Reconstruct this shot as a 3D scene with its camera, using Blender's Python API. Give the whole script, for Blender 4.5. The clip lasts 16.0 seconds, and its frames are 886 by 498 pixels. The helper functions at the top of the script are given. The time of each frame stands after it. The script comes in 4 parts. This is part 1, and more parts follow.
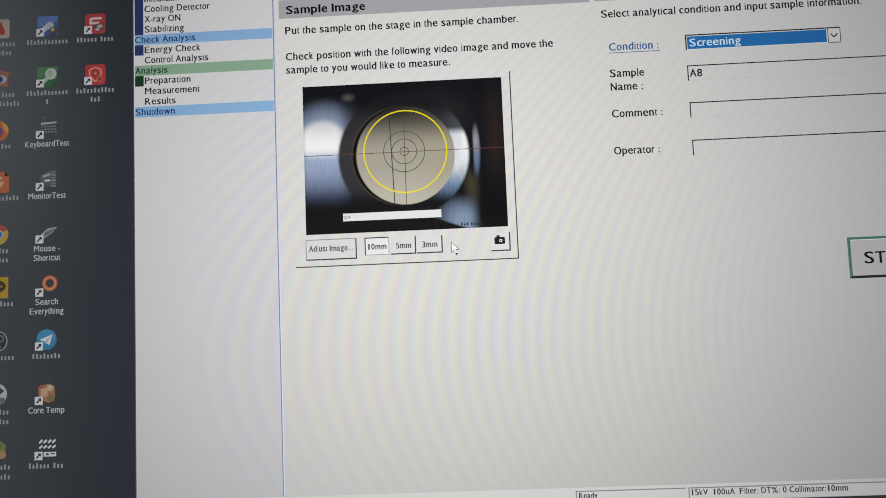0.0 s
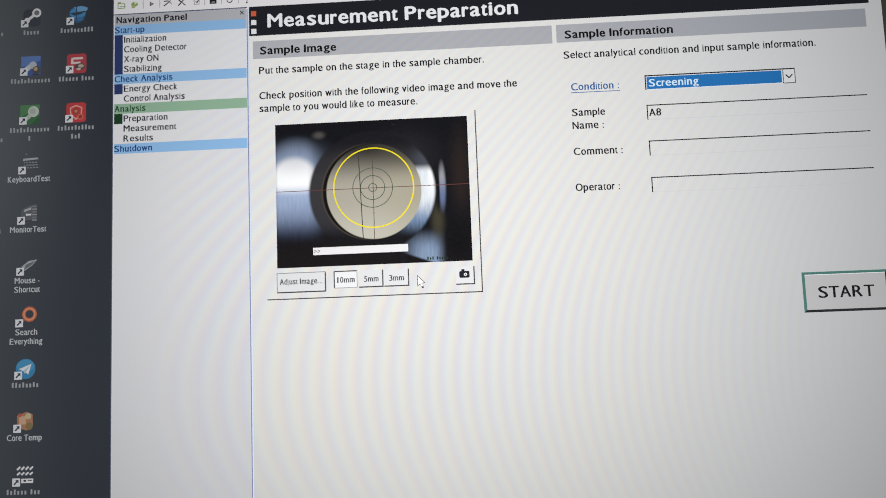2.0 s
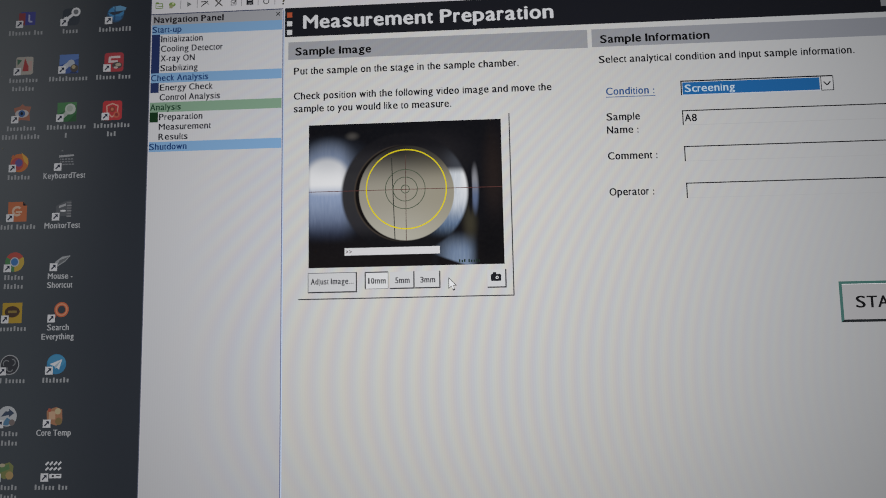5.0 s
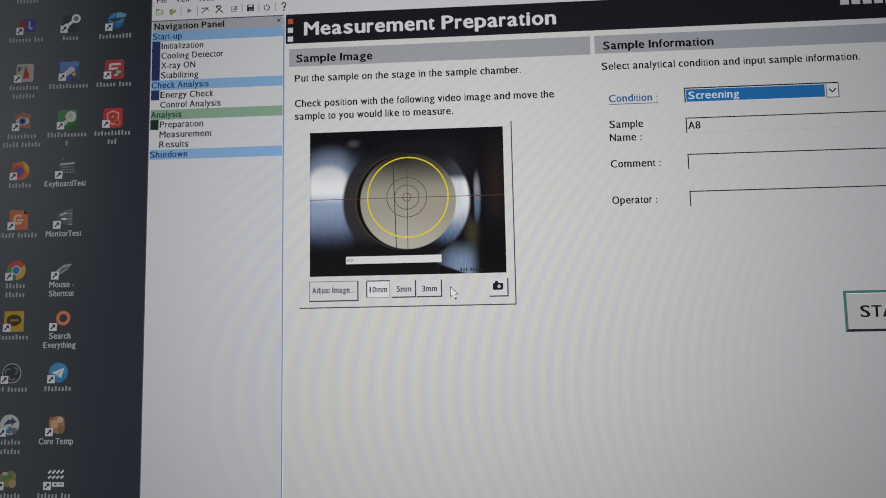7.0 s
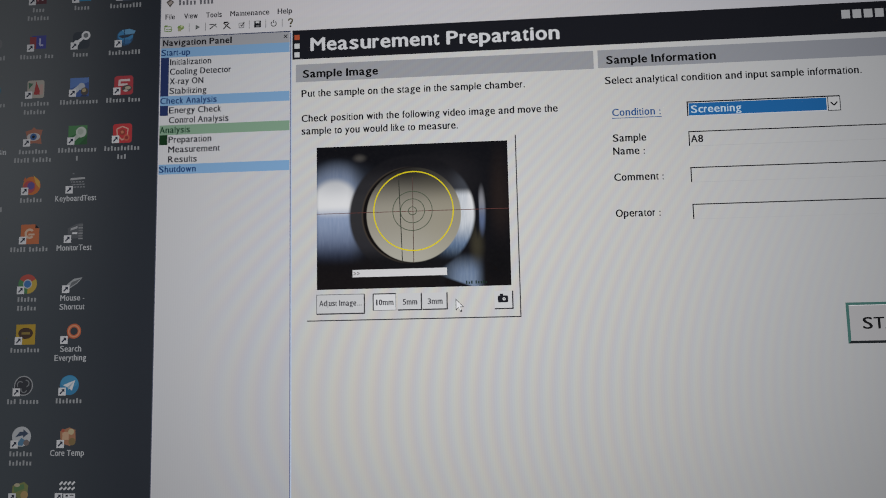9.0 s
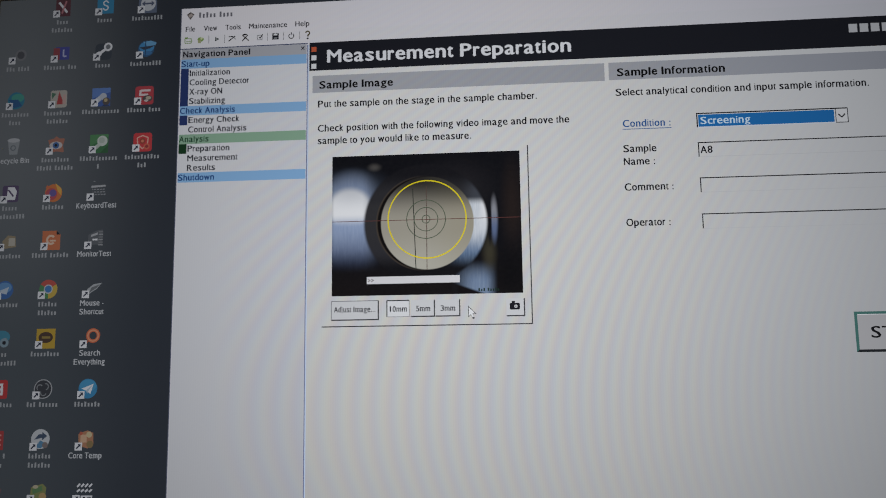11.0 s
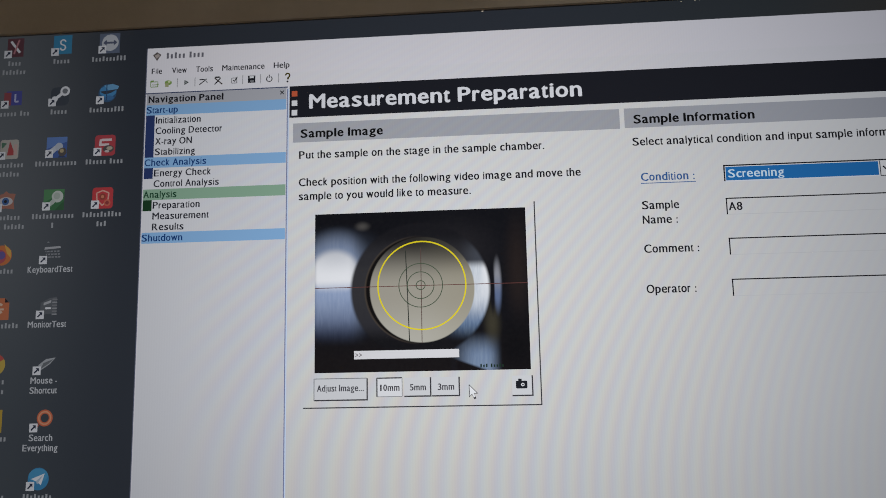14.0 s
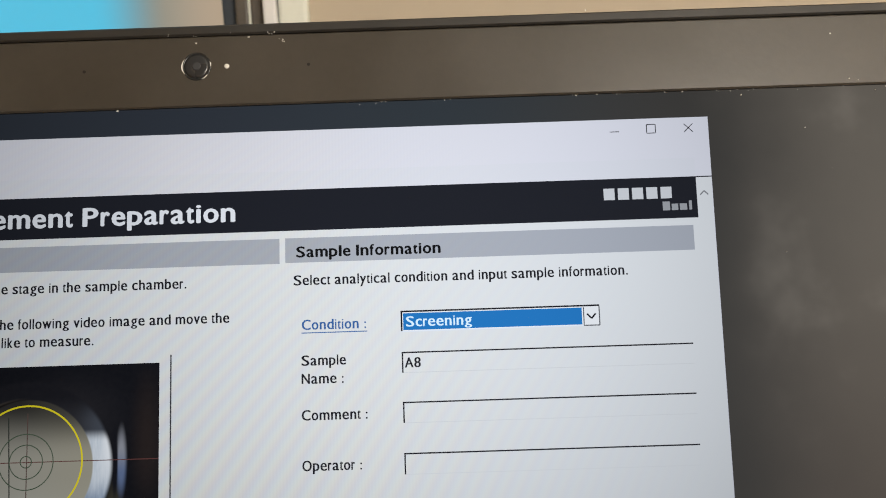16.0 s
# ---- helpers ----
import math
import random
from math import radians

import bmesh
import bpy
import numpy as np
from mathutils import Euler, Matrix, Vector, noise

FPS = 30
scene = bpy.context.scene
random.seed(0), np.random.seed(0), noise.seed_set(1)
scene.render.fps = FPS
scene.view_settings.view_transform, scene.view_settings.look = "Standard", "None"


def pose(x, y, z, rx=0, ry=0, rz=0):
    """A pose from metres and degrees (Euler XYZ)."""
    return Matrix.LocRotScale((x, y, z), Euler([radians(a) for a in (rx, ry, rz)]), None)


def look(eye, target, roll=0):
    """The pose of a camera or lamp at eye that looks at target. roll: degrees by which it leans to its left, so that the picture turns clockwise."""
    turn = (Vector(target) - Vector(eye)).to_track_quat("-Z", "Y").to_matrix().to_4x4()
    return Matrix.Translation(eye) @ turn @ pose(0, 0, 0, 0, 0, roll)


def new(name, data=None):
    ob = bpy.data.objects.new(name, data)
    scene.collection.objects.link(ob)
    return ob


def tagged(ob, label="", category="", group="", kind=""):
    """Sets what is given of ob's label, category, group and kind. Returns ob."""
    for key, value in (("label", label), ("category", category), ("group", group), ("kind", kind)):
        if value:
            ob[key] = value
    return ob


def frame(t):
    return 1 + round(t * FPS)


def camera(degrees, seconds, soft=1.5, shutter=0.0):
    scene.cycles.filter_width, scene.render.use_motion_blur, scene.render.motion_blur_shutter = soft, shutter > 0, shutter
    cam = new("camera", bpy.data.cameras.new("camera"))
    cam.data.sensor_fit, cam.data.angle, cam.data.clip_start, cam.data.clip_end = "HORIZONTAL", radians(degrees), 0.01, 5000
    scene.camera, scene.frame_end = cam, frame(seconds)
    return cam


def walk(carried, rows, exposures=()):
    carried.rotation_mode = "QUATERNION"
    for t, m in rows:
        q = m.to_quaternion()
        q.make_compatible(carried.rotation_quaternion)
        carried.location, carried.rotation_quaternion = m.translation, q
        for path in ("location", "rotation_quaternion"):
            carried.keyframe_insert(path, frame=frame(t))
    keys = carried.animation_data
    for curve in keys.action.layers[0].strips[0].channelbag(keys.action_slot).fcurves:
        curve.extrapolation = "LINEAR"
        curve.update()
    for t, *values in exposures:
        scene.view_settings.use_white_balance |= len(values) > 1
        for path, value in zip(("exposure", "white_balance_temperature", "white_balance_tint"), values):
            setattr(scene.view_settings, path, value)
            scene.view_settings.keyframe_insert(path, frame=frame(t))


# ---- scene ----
S = 0.0001745          # one display pixel in metres
U0, VB = 365, 870      # display column of the lid's middle, display row of its lower edge
DESK = 0.74
LID = pose(0, 0, DESK + 0.027, -18, 0, 0)   # the lid leans back on its hinge
cam = camera(60.0, 16.0, soft=0.9, shutter=0.14)
cam.data.dof.use_dof, cam.data.dof.focus_distance, cam.data.dof.aperture_fstop = True, 0.19, 32.0
# seconds, place in the lid's frame, Euler angles in the lid's frame
PATH = [
    (0.0, -0.01825, -0.20990, 0.08680, 94.811, 2.287, 2.299),
    (0.5, -0.01425, -0.21461, 0.09096, 95.038, 2.371, 2.227),
    (1.0, -0.01131, -0.21660, 0.09089, 95.533, 2.414, 2.230),
    (1.5, -0.00915, -0.21713, 0.09397, 95.538, 2.318, 2.403),
    (2.0, -0.00683, -0.21646, 0.09159, 95.793, 2.122, 2.675),
    (2.5, -0.00913, -0.21735, 0.08885, 95.849, 1.699, 3.028),
    (3.0, -0.00947, -0.21879, 0.09058, 95.956, 1.442, 3.296),
    (3.5, -0.01054, -0.21966, 0.08871, 96.157, 1.180, 3.600),
    (4.0, -0.01110, -0.22014, 0.08868, 96.145, 1.050, 3.800),
    (4.2, -0.01188, -0.21786, 0.08597, 97.022, 1.058, 3.519),
    (6.5, -0.01150, -0.21580, 0.09330, 96.303, 0.919, 4.000),
    (7.0, -0.01099, -0.21508, 0.09337, 96.255, 1.010, 3.989),
    (7.5, -0.01046, -0.21451, 0.09784, 96.230, 1.084, 4.102),
    (8.0, -0.01124, -0.21551, 0.09403, 96.663, 1.072, 4.213),
    (8.5, -0.01038, -0.21711, 0.09670, 96.280, 1.115, 4.290),
    (10.8, -0.01449, -0.22112, 0.09251, 97.601, 0.903, 4.836),
    (11.0, -0.01235, -0.22138, 0.09396, 97.489, 0.787, 4.865),
    (11.2, -0.00654, -0.22082, 0.09359, 98.670, 0.675, 4.593),
    (11.5, 0.01282, -0.21690, 0.11005, 98.501, 0.900, 3.766),
    (11.8, 0.03084, -0.21292, 0.12654, 98.193, 1.145, 2.568),
    (12.0, 0.03607, -0.21350, 0.12710, 97.877, 1.211, 2.587),
    (12.2, 0.02852, -0.21429, 0.11624, 98.033, 1.260, 2.975),
    (12.5, 0.01021, -0.21630, 0.11322, 97.949, 1.187, 3.538),
    (12.8, 0.00039, -0.21355, 0.11213, 97.853, 1.017, 4.089),
    (13.0, -0.00370, -0.21022, 0.11167, 98.271, 1.031, 4.301),
    (13.5, -0.01580, -0.20222, 0.11183, 98.393, 1.052, 4.572),
    (14.0, -0.01450, -0.19847, 0.11163, 98.529, 1.148, 4.533),
    (14.2, -0.00942, -0.19657, 0.11087, 98.526, 1.211, 4.256),
    (14.5, 0.00290, -0.19440, 0.12154, 98.401, 1.314, 4.172),
    (14.7, 0.01541, -0.19070, 0.13274, 97.729, 1.418, 3.675),
    (15.0, 0.03065, -0.18281, 0.14888, 96.435, 1.592, 1.903),
    (15.2, 0.04289, -0.17502, 0.15410, 96.764, 1.540, 1.828),
    (15.5, 0.05036, -0.16572, 0.15515, 96.453, 1.777, 0.842),
    (16.0, 0.05376, -0.16374, 0.15599, 96.290, 1.851, 0.497),
]
# seconds, stops, kelvin, tint
EXPOSURES = [(0, 0.14, 6680, 10.7), (0.5, 0.23, 6680, 10.7), (1, 0.26, 6680, 10.7), (1.5, 0.42, 6630, 10.7), (2, 0.37, 6580, 10.7), (2.5, 0.26, 6580, 10.7),
             (3, -0.12, 6580, 11.5), (3.5, -0.2, 6530, 11.5), (4, -0.22, 6530, 11.5), (6.5, -0.22, 6530, 11.5), (8.5, -0.28, 6530, 11.5), (11, -0.36, 6330, 11.5),
             (11.5, -0.18, 6330, 11.5), (12, -0.18, 6330, 11.5), (12.5, 0.04, 6280, 11.5), (13, -0.15, 6330, 12), (13.5, -0.19, 6330, 12), (14, -0.21, 6330, 12),
             (14.5, 0.1, 6400, 12), (15, -0.03, 6350, 11.5), (15.5, 0.04, 6250, 10.5), (16, 0.08, 6200, 9.5)]
walk(cam, [(t, LID @ pose(x, y, z, rx, ry, rz)) for t, x, y, z, rx, ry, rz in PATH], EXPOSURES)

# ---- light ----
world = bpy.data.worlds.new("sky")
scene.world = world
world.use_nodes = True
wn = world.node_tree.nodes
sky = wn.new("ShaderNodeTexSky")
sky.sky_type, sky.sun_disc = "NISHITA", False
sky.sun_elevation, sky.sun_rotation = radians(35), radians(140)
world.node_tree.links.new(sky.outputs[0], wn["Background"].inputs[0])
wn["Background"].inputs[1].default_value = 0.1


def area_lamp(name, m, sx, sy, watts, colour):
    data = bpy.data.lights.new(name, "AREA")
    data.shape, data.size, data.size_y, data.energy, data.color = "RECTANGLE", sx, sy, watts, colour
    ob = new(name, data)
    ob.matrix_world = m
    return ob


# assumed window behind the camera, out of view, added to light the lid
area_lamp("assumed_window_light", look((1.05, -2.25, 1.75), (1.05, 0, 1.75)), 0.85, 1.05, 60.0, (1.0, 0.88, 0.74))


# ---- materials ----
def lin(c):
    c = c / 255
    return c / 12.92 if c <= 0.04045 else ((c + 0.055) / 1.055) ** 2.4


LEAK = 0.005           # backlight that even black lets through


def rgb(r, g, b):
    return (lin(r) + LEAK, lin(g) + LEAK, lin(b) + LEAK, 1)


def deep(r, g, b):
    """A colour of the video picture, whose blacks are deeper than the windows'."""
    return (lin(r) + 0.001, lin(g) + 0.001, lin(b) + 0.001, 1)


def base_mat(name, rough=0.5, metal=0.0, spec=0.5):
    m = bpy.data.materials.new(name)
    m.use_nodes = True
    p = m.node_tree.nodes["Principled BSDF"]
    p.inputs["Roughness"].default_value, p.inputs["Metallic"].default_value = rough, metal
    p.inputs["Specular IOR Level"].default_value = spec
    return m, p


def plain(name, colour, rough=0.5, metal=0.0, scale=60.0, amount=0.15, bump=0.0, spec=0.5):
    """A surface with two scales of variation and a fine relief."""
    m, p = base_mat(name, rough, metal, spec)
    n, k = m.node_tree.nodes, m.node_tree.links
    co = n.new("ShaderNodeTexCoord")
    a, b = n.new("ShaderNodeTexNoise"), n.new("ShaderNodeTexNoise")
    a.inputs["Scale"].default_value, b.inputs["Scale"].default_value = scale, scale * 14
    k.new(co.outputs["Object"], a.inputs["Vector"])
    k.new(co.outputs["Object"], b.inputs["Vector"])
    mix = n.new("ShaderNodeMath")
    mix.operation = "MULTIPLY_ADD"
    k.new(b.outputs["Fac"], mix.inputs[0])
    mix.inputs[1].default_value = 0.5
    k.new(a.outputs["Fac"], mix.inputs[2])
    ramp = n.new("ShaderNodeMapRange")
    ramp.inputs["From Min"].default_value, ramp.inputs["From Max"].default_value = 0.4, 1.1
    ramp.inputs["To Min"].default_value, ramp.inputs["To Max"].default_value = 1 - amount, 1 + amount
    k.new(mix.outputs[0], ramp.inputs["Value"])
    worn = n.new("ShaderNodeMapRange")
    worn.inputs["From Min"].default_value, worn.inputs["From Max"].default_value = 0.3, 0.7
    worn.inputs["To Min"].default_value, worn.inputs["To Max"].default_value = rough * 0.85, min(1.0, rough * 1.15)
    k.new(a.outputs["Fac"], worn.inputs["Value"])
    k.new(worn.outputs[0], p.inputs["Roughness"])
    mul = n.new("ShaderNodeVectorMath")
    mul.operation = "SCALE"
    mul.inputs[0].default_value = colour[:3]
    k.new(ramp.outputs[0], mul.inputs["Scale"])
    k.new(mul.outputs[0], p.inputs["Base Color"])
    if bump:
        bp = n.new("ShaderNodeBump")
        bp.inputs["Strength"].default_value, bp.inputs["Distance"].default_value = bump, 0.0003
        k.new(b.outputs["Fac"], bp.inputs["Height"])
        k.new(bp.outputs[0], p.inputs["Normal"])
    return m


GLOW = {}
VIEW_COAT = 0.02           # passes this much straight on, less slantwise; coat added to imitate viewing-angle dimming
LEVEL = 1.095 / VIEW_COAT


def display_mat(name):
    """The panel's lit surface under an added absorbing coat, which dims slanted views."""
    m, p = base_mat(name, 0.5, 0.0, 0.2)
    p.inputs["Base Color"].default_value = (0.012, 0.012, 0.013, 1)
    p.inputs["Coat Weight"].default_value, p.inputs["Coat IOR"].default_value, p.inputs["Coat Roughness"].default_value = 1.0, 1.0, 0.5
    p.inputs["Coat Tint"].default_value = (VIEW_COAT, VIEW_COAT * 1.0, VIEW_COAT * 1.0, 1)
    p.inputs["Emission Strength"].default_value = LEVEL
    return m, p



def glow(r, g, b):
    """A lit display colour, given as it reads on the display, under the added coat."""
    if (r, g, b) not in GLOW:
        m, p = display_mat("display_colour")
        p.inputs["Emission Color"].default_value = rgb(r, g, b)
        GLOW[(r, g, b)] = m
    return GLOW[(r, g, b)]


def node_math(m, op, a, b=None, c=None, clamp=False):
    nd = m.node_tree.nodes.new("ShaderNodeMath")
    nd.operation, nd.use_clamp = op, clamp
    for i, v in enumerate((a, b, c)):
        if v is None:
            continue
        if isinstance(v, (int, float)):
            nd.inputs[i].default_value = v
        else:
            m.node_tree.links.new(v, nd.inputs[i])
    return nd.outputs[0]


def display_uv(m):
    """Sockets with the display's column and row of the shaded point."""
    n, k = m.node_tree.nodes, m.node_tree.links
    co, sep = n.new("ShaderNodeTexCoord"), n.new("ShaderNodeSeparateXYZ")
    k.new(co.outputs["Object"], sep.inputs[0])
    return node_math(m, "MULTIPLY_ADD", sep.outputs[0], 1 / S, U0), node_math(m, "MULTIPLY_ADD", sep.outputs[2], -1 / S, VB)


def smooth(m, x, lo, hi):
    nd = m.node_tree.nodes.new("ShaderNodeMapRange")
    nd.interpolation_type = "SMOOTHSTEP"
    m.node_tree.links.new(x, nd.inputs["Value"])
    flip = lo > hi
    nd.inputs["From Min"].default_value, nd.inputs["From Max"].default_value = min(lo, hi), max(lo, hi)
    nd.inputs["To Min"].default_value, nd.inputs["To Max"].default_value = (1, 0) if flip else (0, 1)
    return nd.outputs[0]


def ellipse(m, u, v, cu, cv, ru, rv, soft):
    a = node_math(m, "MULTIPLY_ADD", u, 1 / ru, -cu / ru)
    b = node_math(m, "MULTIPLY_ADD", v, 1 / rv, -cv / rv)
    d = node_math(m, "SQRT", node_math(m, "ADD", node_math(m, "MULTIPLY", a, a), node_math(m, "MULTIPLY", b, b)))
    return smooth(m, d, 1 + soft, 1 - soft)


def blend(m, fac, under, over):
    nd = m.node_tree.nodes.new("ShaderNodeMix")
    nd.data_type = "RGBA"
    for sock, v in ((nd.inputs[0], fac), (nd.inputs[6], under), (nd.inputs[7], over)):
        if isinstance(v, (int, float, tuple)):
            sock.default_value = v
        else:
            m.node_tree.links.new(v, sock)
    return nd.outputs[2]


UVC, BANDS = 430, 0.042


def page_mat(name, r, g, b):
    """A large lit area: its tone drifts, with viewing-angle dimming put into the emission."""
    m, p = display_mat(name)
    n, k = m.node_tree.nodes, m.node_tree.links
    co, a = n.new("ShaderNodeTexCoord"), n.new("ShaderNodeTexNoise")
    a.inputs["Scale"].default_value, a.inputs["Detail"].default_value = 18.0, 3.0
    k.new(co.outputs["Object"], a.inputs["Vector"])
    c = rgb(r, g, b)
    cool = (c[0] * 0.95, c[1] * 0.985, c[2] * 1.03, 1)
    warm = (c[0] * 1.04, c[1] * 1.02, c[2] * 0.97, 1)
    tone = blend(m, a.outputs["Fac"], cool, warm)
    # faint moire of camera and pixel grid, painted into the emission as coloured bands
    u, v = display_uv(m)
    tone = blend(m, smooth(m, u, 420, 900), tone, (c[0] * 1.01, c[1] * 1.035, c[2] * 1.07, 1))
    du, dv = node_math(m, "ADD", u, 880), node_math(m, "ADD", v, -UVC)
    phase = node_math(m, "SUBTRACT", node_math(m, "MULTIPLY", node_math(m, "MULTIPLY", du, du), 1.09e-4), node_math(m, "MULTIPLY", node_math(m, "MULTIPLY", dv, dv), 3.3e-4))
    strength = node_math(m, "MULTIPLY", ellipse(m, u, v, 220, 260, 480, 390, 0.85), node_math(m, "MULTIPLY", smooth(m, u, -240, -120), BANDS))
    columns = node_math(m, "MULTIPLY", node_math(m, "SINE", node_math(m, "MULTIPLY", u, 1.55)), smooth(m, u, 800, 500))
    comb = n.new("ShaderNodeCombineColor")
    for i, shift in enumerate((0.0, 1.0, 2.6)):
        wave = node_math(m, "SINE", node_math(m, "ADD", phase, shift))
        k.new(node_math(m, "MULTIPLY_ADD", columns, 0.012, node_math(m, "MULTIPLY_ADD", wave, strength, 1.0)), comb.inputs[i])
    mul = n.new("ShaderNodeVectorMath")
    mul.operation = "MULTIPLY"
    k.new(tone, mul.inputs[0])
    k.new(comb.outputs[0], mul.inputs[1])
    k.new(mul.outputs[0], p.inputs["Emission Color"])
    # emission falls towards the lower right, standing in for viewing-angle dimming
    lift = node_math(m, "MULTIPLY_ADD", u, -0.00017, 1.0425)
    lift = node_math(m, "ADD", lift, node_math(m, "MULTIPLY_ADD", v, -0.00045, 0.06))
    k.new(node_math(m, "MULTIPLY", lift, LEVEL), p.inputs["Emission Strength"])
    return m


def video_mat():
    """The live picture from the sample chamber: a steel ring round a pale disc in the dark."""
    m, p = display_mat("video_picture")
    n, k = m.node_tree.nodes, m.node_tree.links
    u, v = display_uv(m)
    # brushed streaks of the steel, fine across and long along
    co, stretch, brushed = n.new("ShaderNodeTexCoord"), n.new("ShaderNodeMapping"), n.new("ShaderNodeTexNoise")
    stretch.inputs["Scale"].default_value = (1700, 1, 240)
    brushed.inputs["Scale"].default_value, brushed.inputs["Detail"].default_value = 1.0, 3.0
    k.new(co.outputs["Object"], stretch.inputs["Vector"])
    k.new(stretch.outputs[0], brushed.inputs["Vector"])
    streak = smooth(m, brushed.outputs["Fac"], 0.2, 0.9)
    c = deep(14, 15, 21)
    c = blend(m, smooth(m, v, 150, 235), c, deep(21, 18, 20))
    c = blend(m, node_math(m, "MULTIPLY", ellipse(m, u, v, 306, 92, 14, 60, 0.9), 0.7), c, deep(42, 33, 30))
    c = blend(m, ellipse(m, u, v, 215, 60, 46, 34, 0.95), c, deep(32, 31, 35))
    c = blend(m, ellipse(m, u, v, 300, 205, 26, 40, 0.95), c, deep(10, 10, 14))
    # steel to the left of the ring: a soft white glare above, brushed blue-grey below
    steel = blend(m, smooth(m, v, 112, 196), blend(m, streak, deep(144, 162, 194), deep(160, 176, 204)), blend(m, streak, deep(62, 72, 98), deep(74, 86, 114)))
    glare = ellipse(m, u, v, 30, 92, 38, 35, 0.2)
    steel = blend(m, node_math(m, "MULTIPLY", glare, smooth(m, v, 124, 100)), steel, deep(236, 238, 240))
    steel = blend(m, node_math(m, "MULTIPLY", smooth(m, u, 50, 70), 0.45), steel, deep(70, 78, 92))
    left = node_math(m, "MULTIPLY", ellipse(m, u, v, 34, 126, 62, 84, 0.3), smooth(m, v, 204, 158))
    left = node_math(m, "MULTIPLY", left, node_math(m, "MULTIPLY", smooth(m, u, -9, 5), smooth(m, u, 96, 58)))
    c = blend(m, left, c, steel)
    c = blend(m, node_math(m, "MULTIPLY", ellipse(m, u, v, 34, 56, 42, 22, 0.95), 0.35), c, deep(92, 104, 124))
    c = blend(m, node_math(m, "MULTIPLY", ellipse(m, u, v, 73, 21, 8, 5, 0.95), 0.3), c, deep(130, 126, 120))
    # shine below on the right with a black edge across it, and a thin far edge
    shine = node_math(m, "MULTIPLY", smooth(m, v, 182, 222), node_math(m, "MULTIPLY", smooth(m, u, 200, 244), smooth(m, u, 280, 256)))
    c = blend(m, node_math(m, "MULTIPLY", shine, 0.75), c, blend(m, streak, deep(124, 146, 178), deep(148, 168, 194)))
    slant = node_math(m, "SUBTRACT", v, node_math(m, "MULTIPLY_ADD", u, 0.36, 147))
    c = blend(m, node_math(m, "MULTIPLY", smooth(m, slant, -2, 3), smooth(m, u, 180, 215)), c, deep(18, 15, 18))
    c = blend(m, node_math(m, "MULTIPLY", ellipse(m, u, v, 266, 172, 9, 24, 0.9), 0.6), c, deep(74, 70, 54))
    edge = blend(m, smooth(m, v, 96, 132), deep(150, 152, 160), deep(100, 116, 150))
    c = blend(m, node_math(m, "MULTIPLY", ellipse(m, u, v, 275, 116, 5.5, 33, 0.5), 0.85), c, edge)
    c = blend(m, ellipse(m, u, v, 267.5, 118, 3.2, 36, 0.4), c, deep(16, 17, 24))
    # steel ring and its shaded bore
    ring = ellipse(m, u, v, 159, 119, 104, 101, 0.03)
    shade = blend(m, smooth(m, u, 205, 242), deep(50, 50, 53), blend(m, streak, deep(196, 204, 212), deep(222, 226, 230)))
    lit = node_math(m, "MULTIPLY", smooth(m, u, 246, 260), smooth(m, v, 150, 95))
    shade = blend(m, lit, shade, deep(232, 234, 236))
    shade = blend(m, smooth(m, v, 128, 176), shade, blend(m, smooth(m, u, 190, 225), deep(46, 46, 51), blend(m, streak, deep(84, 108, 142), deep(126, 148, 174))))
    shade = blend(m, smooth(m, v, 92, 76), shade, blend(m, smooth(m, u, 215, 250), deep(44, 44, 48), deep(66, 70, 78)))
    shade = blend(m, smooth(m, v, 70, 34), shade, deep(22, 22, 27))
    shade = blend(m, smooth(m, v, 164, 198), shade, deep(18, 18, 22))
    c = blend(m, ring, c, shade)
    c = blend(m, node_math(m, "MULTIPLY", ellipse(m, u, v, 158.8, 119, 83, 81, 0.02), smooth(m, u, 170, 110)), c, deep(72, 64, 56))
    c = blend(m, node_math(m, "MULTIPLY", ellipse(m, u, v, 159.8, 119, 82, 80, 0.02), smooth(m, u, 190, 130)), c, deep(13, 11, 12))
    disc = blend(m, smooth(m, v, 44, 116), deep(42, 40, 37), deep(160, 156, 143))
    disc = blend(m, smooth(m, v, 125, 200), disc, deep(178, 176, 164))
    disc = blend(m, node_math(m, "MULTIPLY", smooth(m, u, 150, 235), 0.35), disc, deep(150, 143, 118))
    disc = blend(m, node_math(m, "MULTIPLY", smooth(m, v, 100, 44), node_math(m, "MULTIPLY", smooth(m, u, 130, 230), 0.8)), disc, deep(40, 40, 40))
    c = blend(m, ellipse(m, u, v, 162.5, 119, 78.5, 79, 0.015), c, disc)
    grain = n.new("ShaderNodeTexNoise")
    grain.inputs["Scale"].default_value = 900.0
    k.new(co.outputs["Object"], grain.inputs["Vector"])
    c = blend(m, node_math(m, "MULTIPLY", grain.outputs["Fac"], 0.025), c, deep(120, 118, 116))
    k.new(c, p.inputs["Emission Color"])
    return m


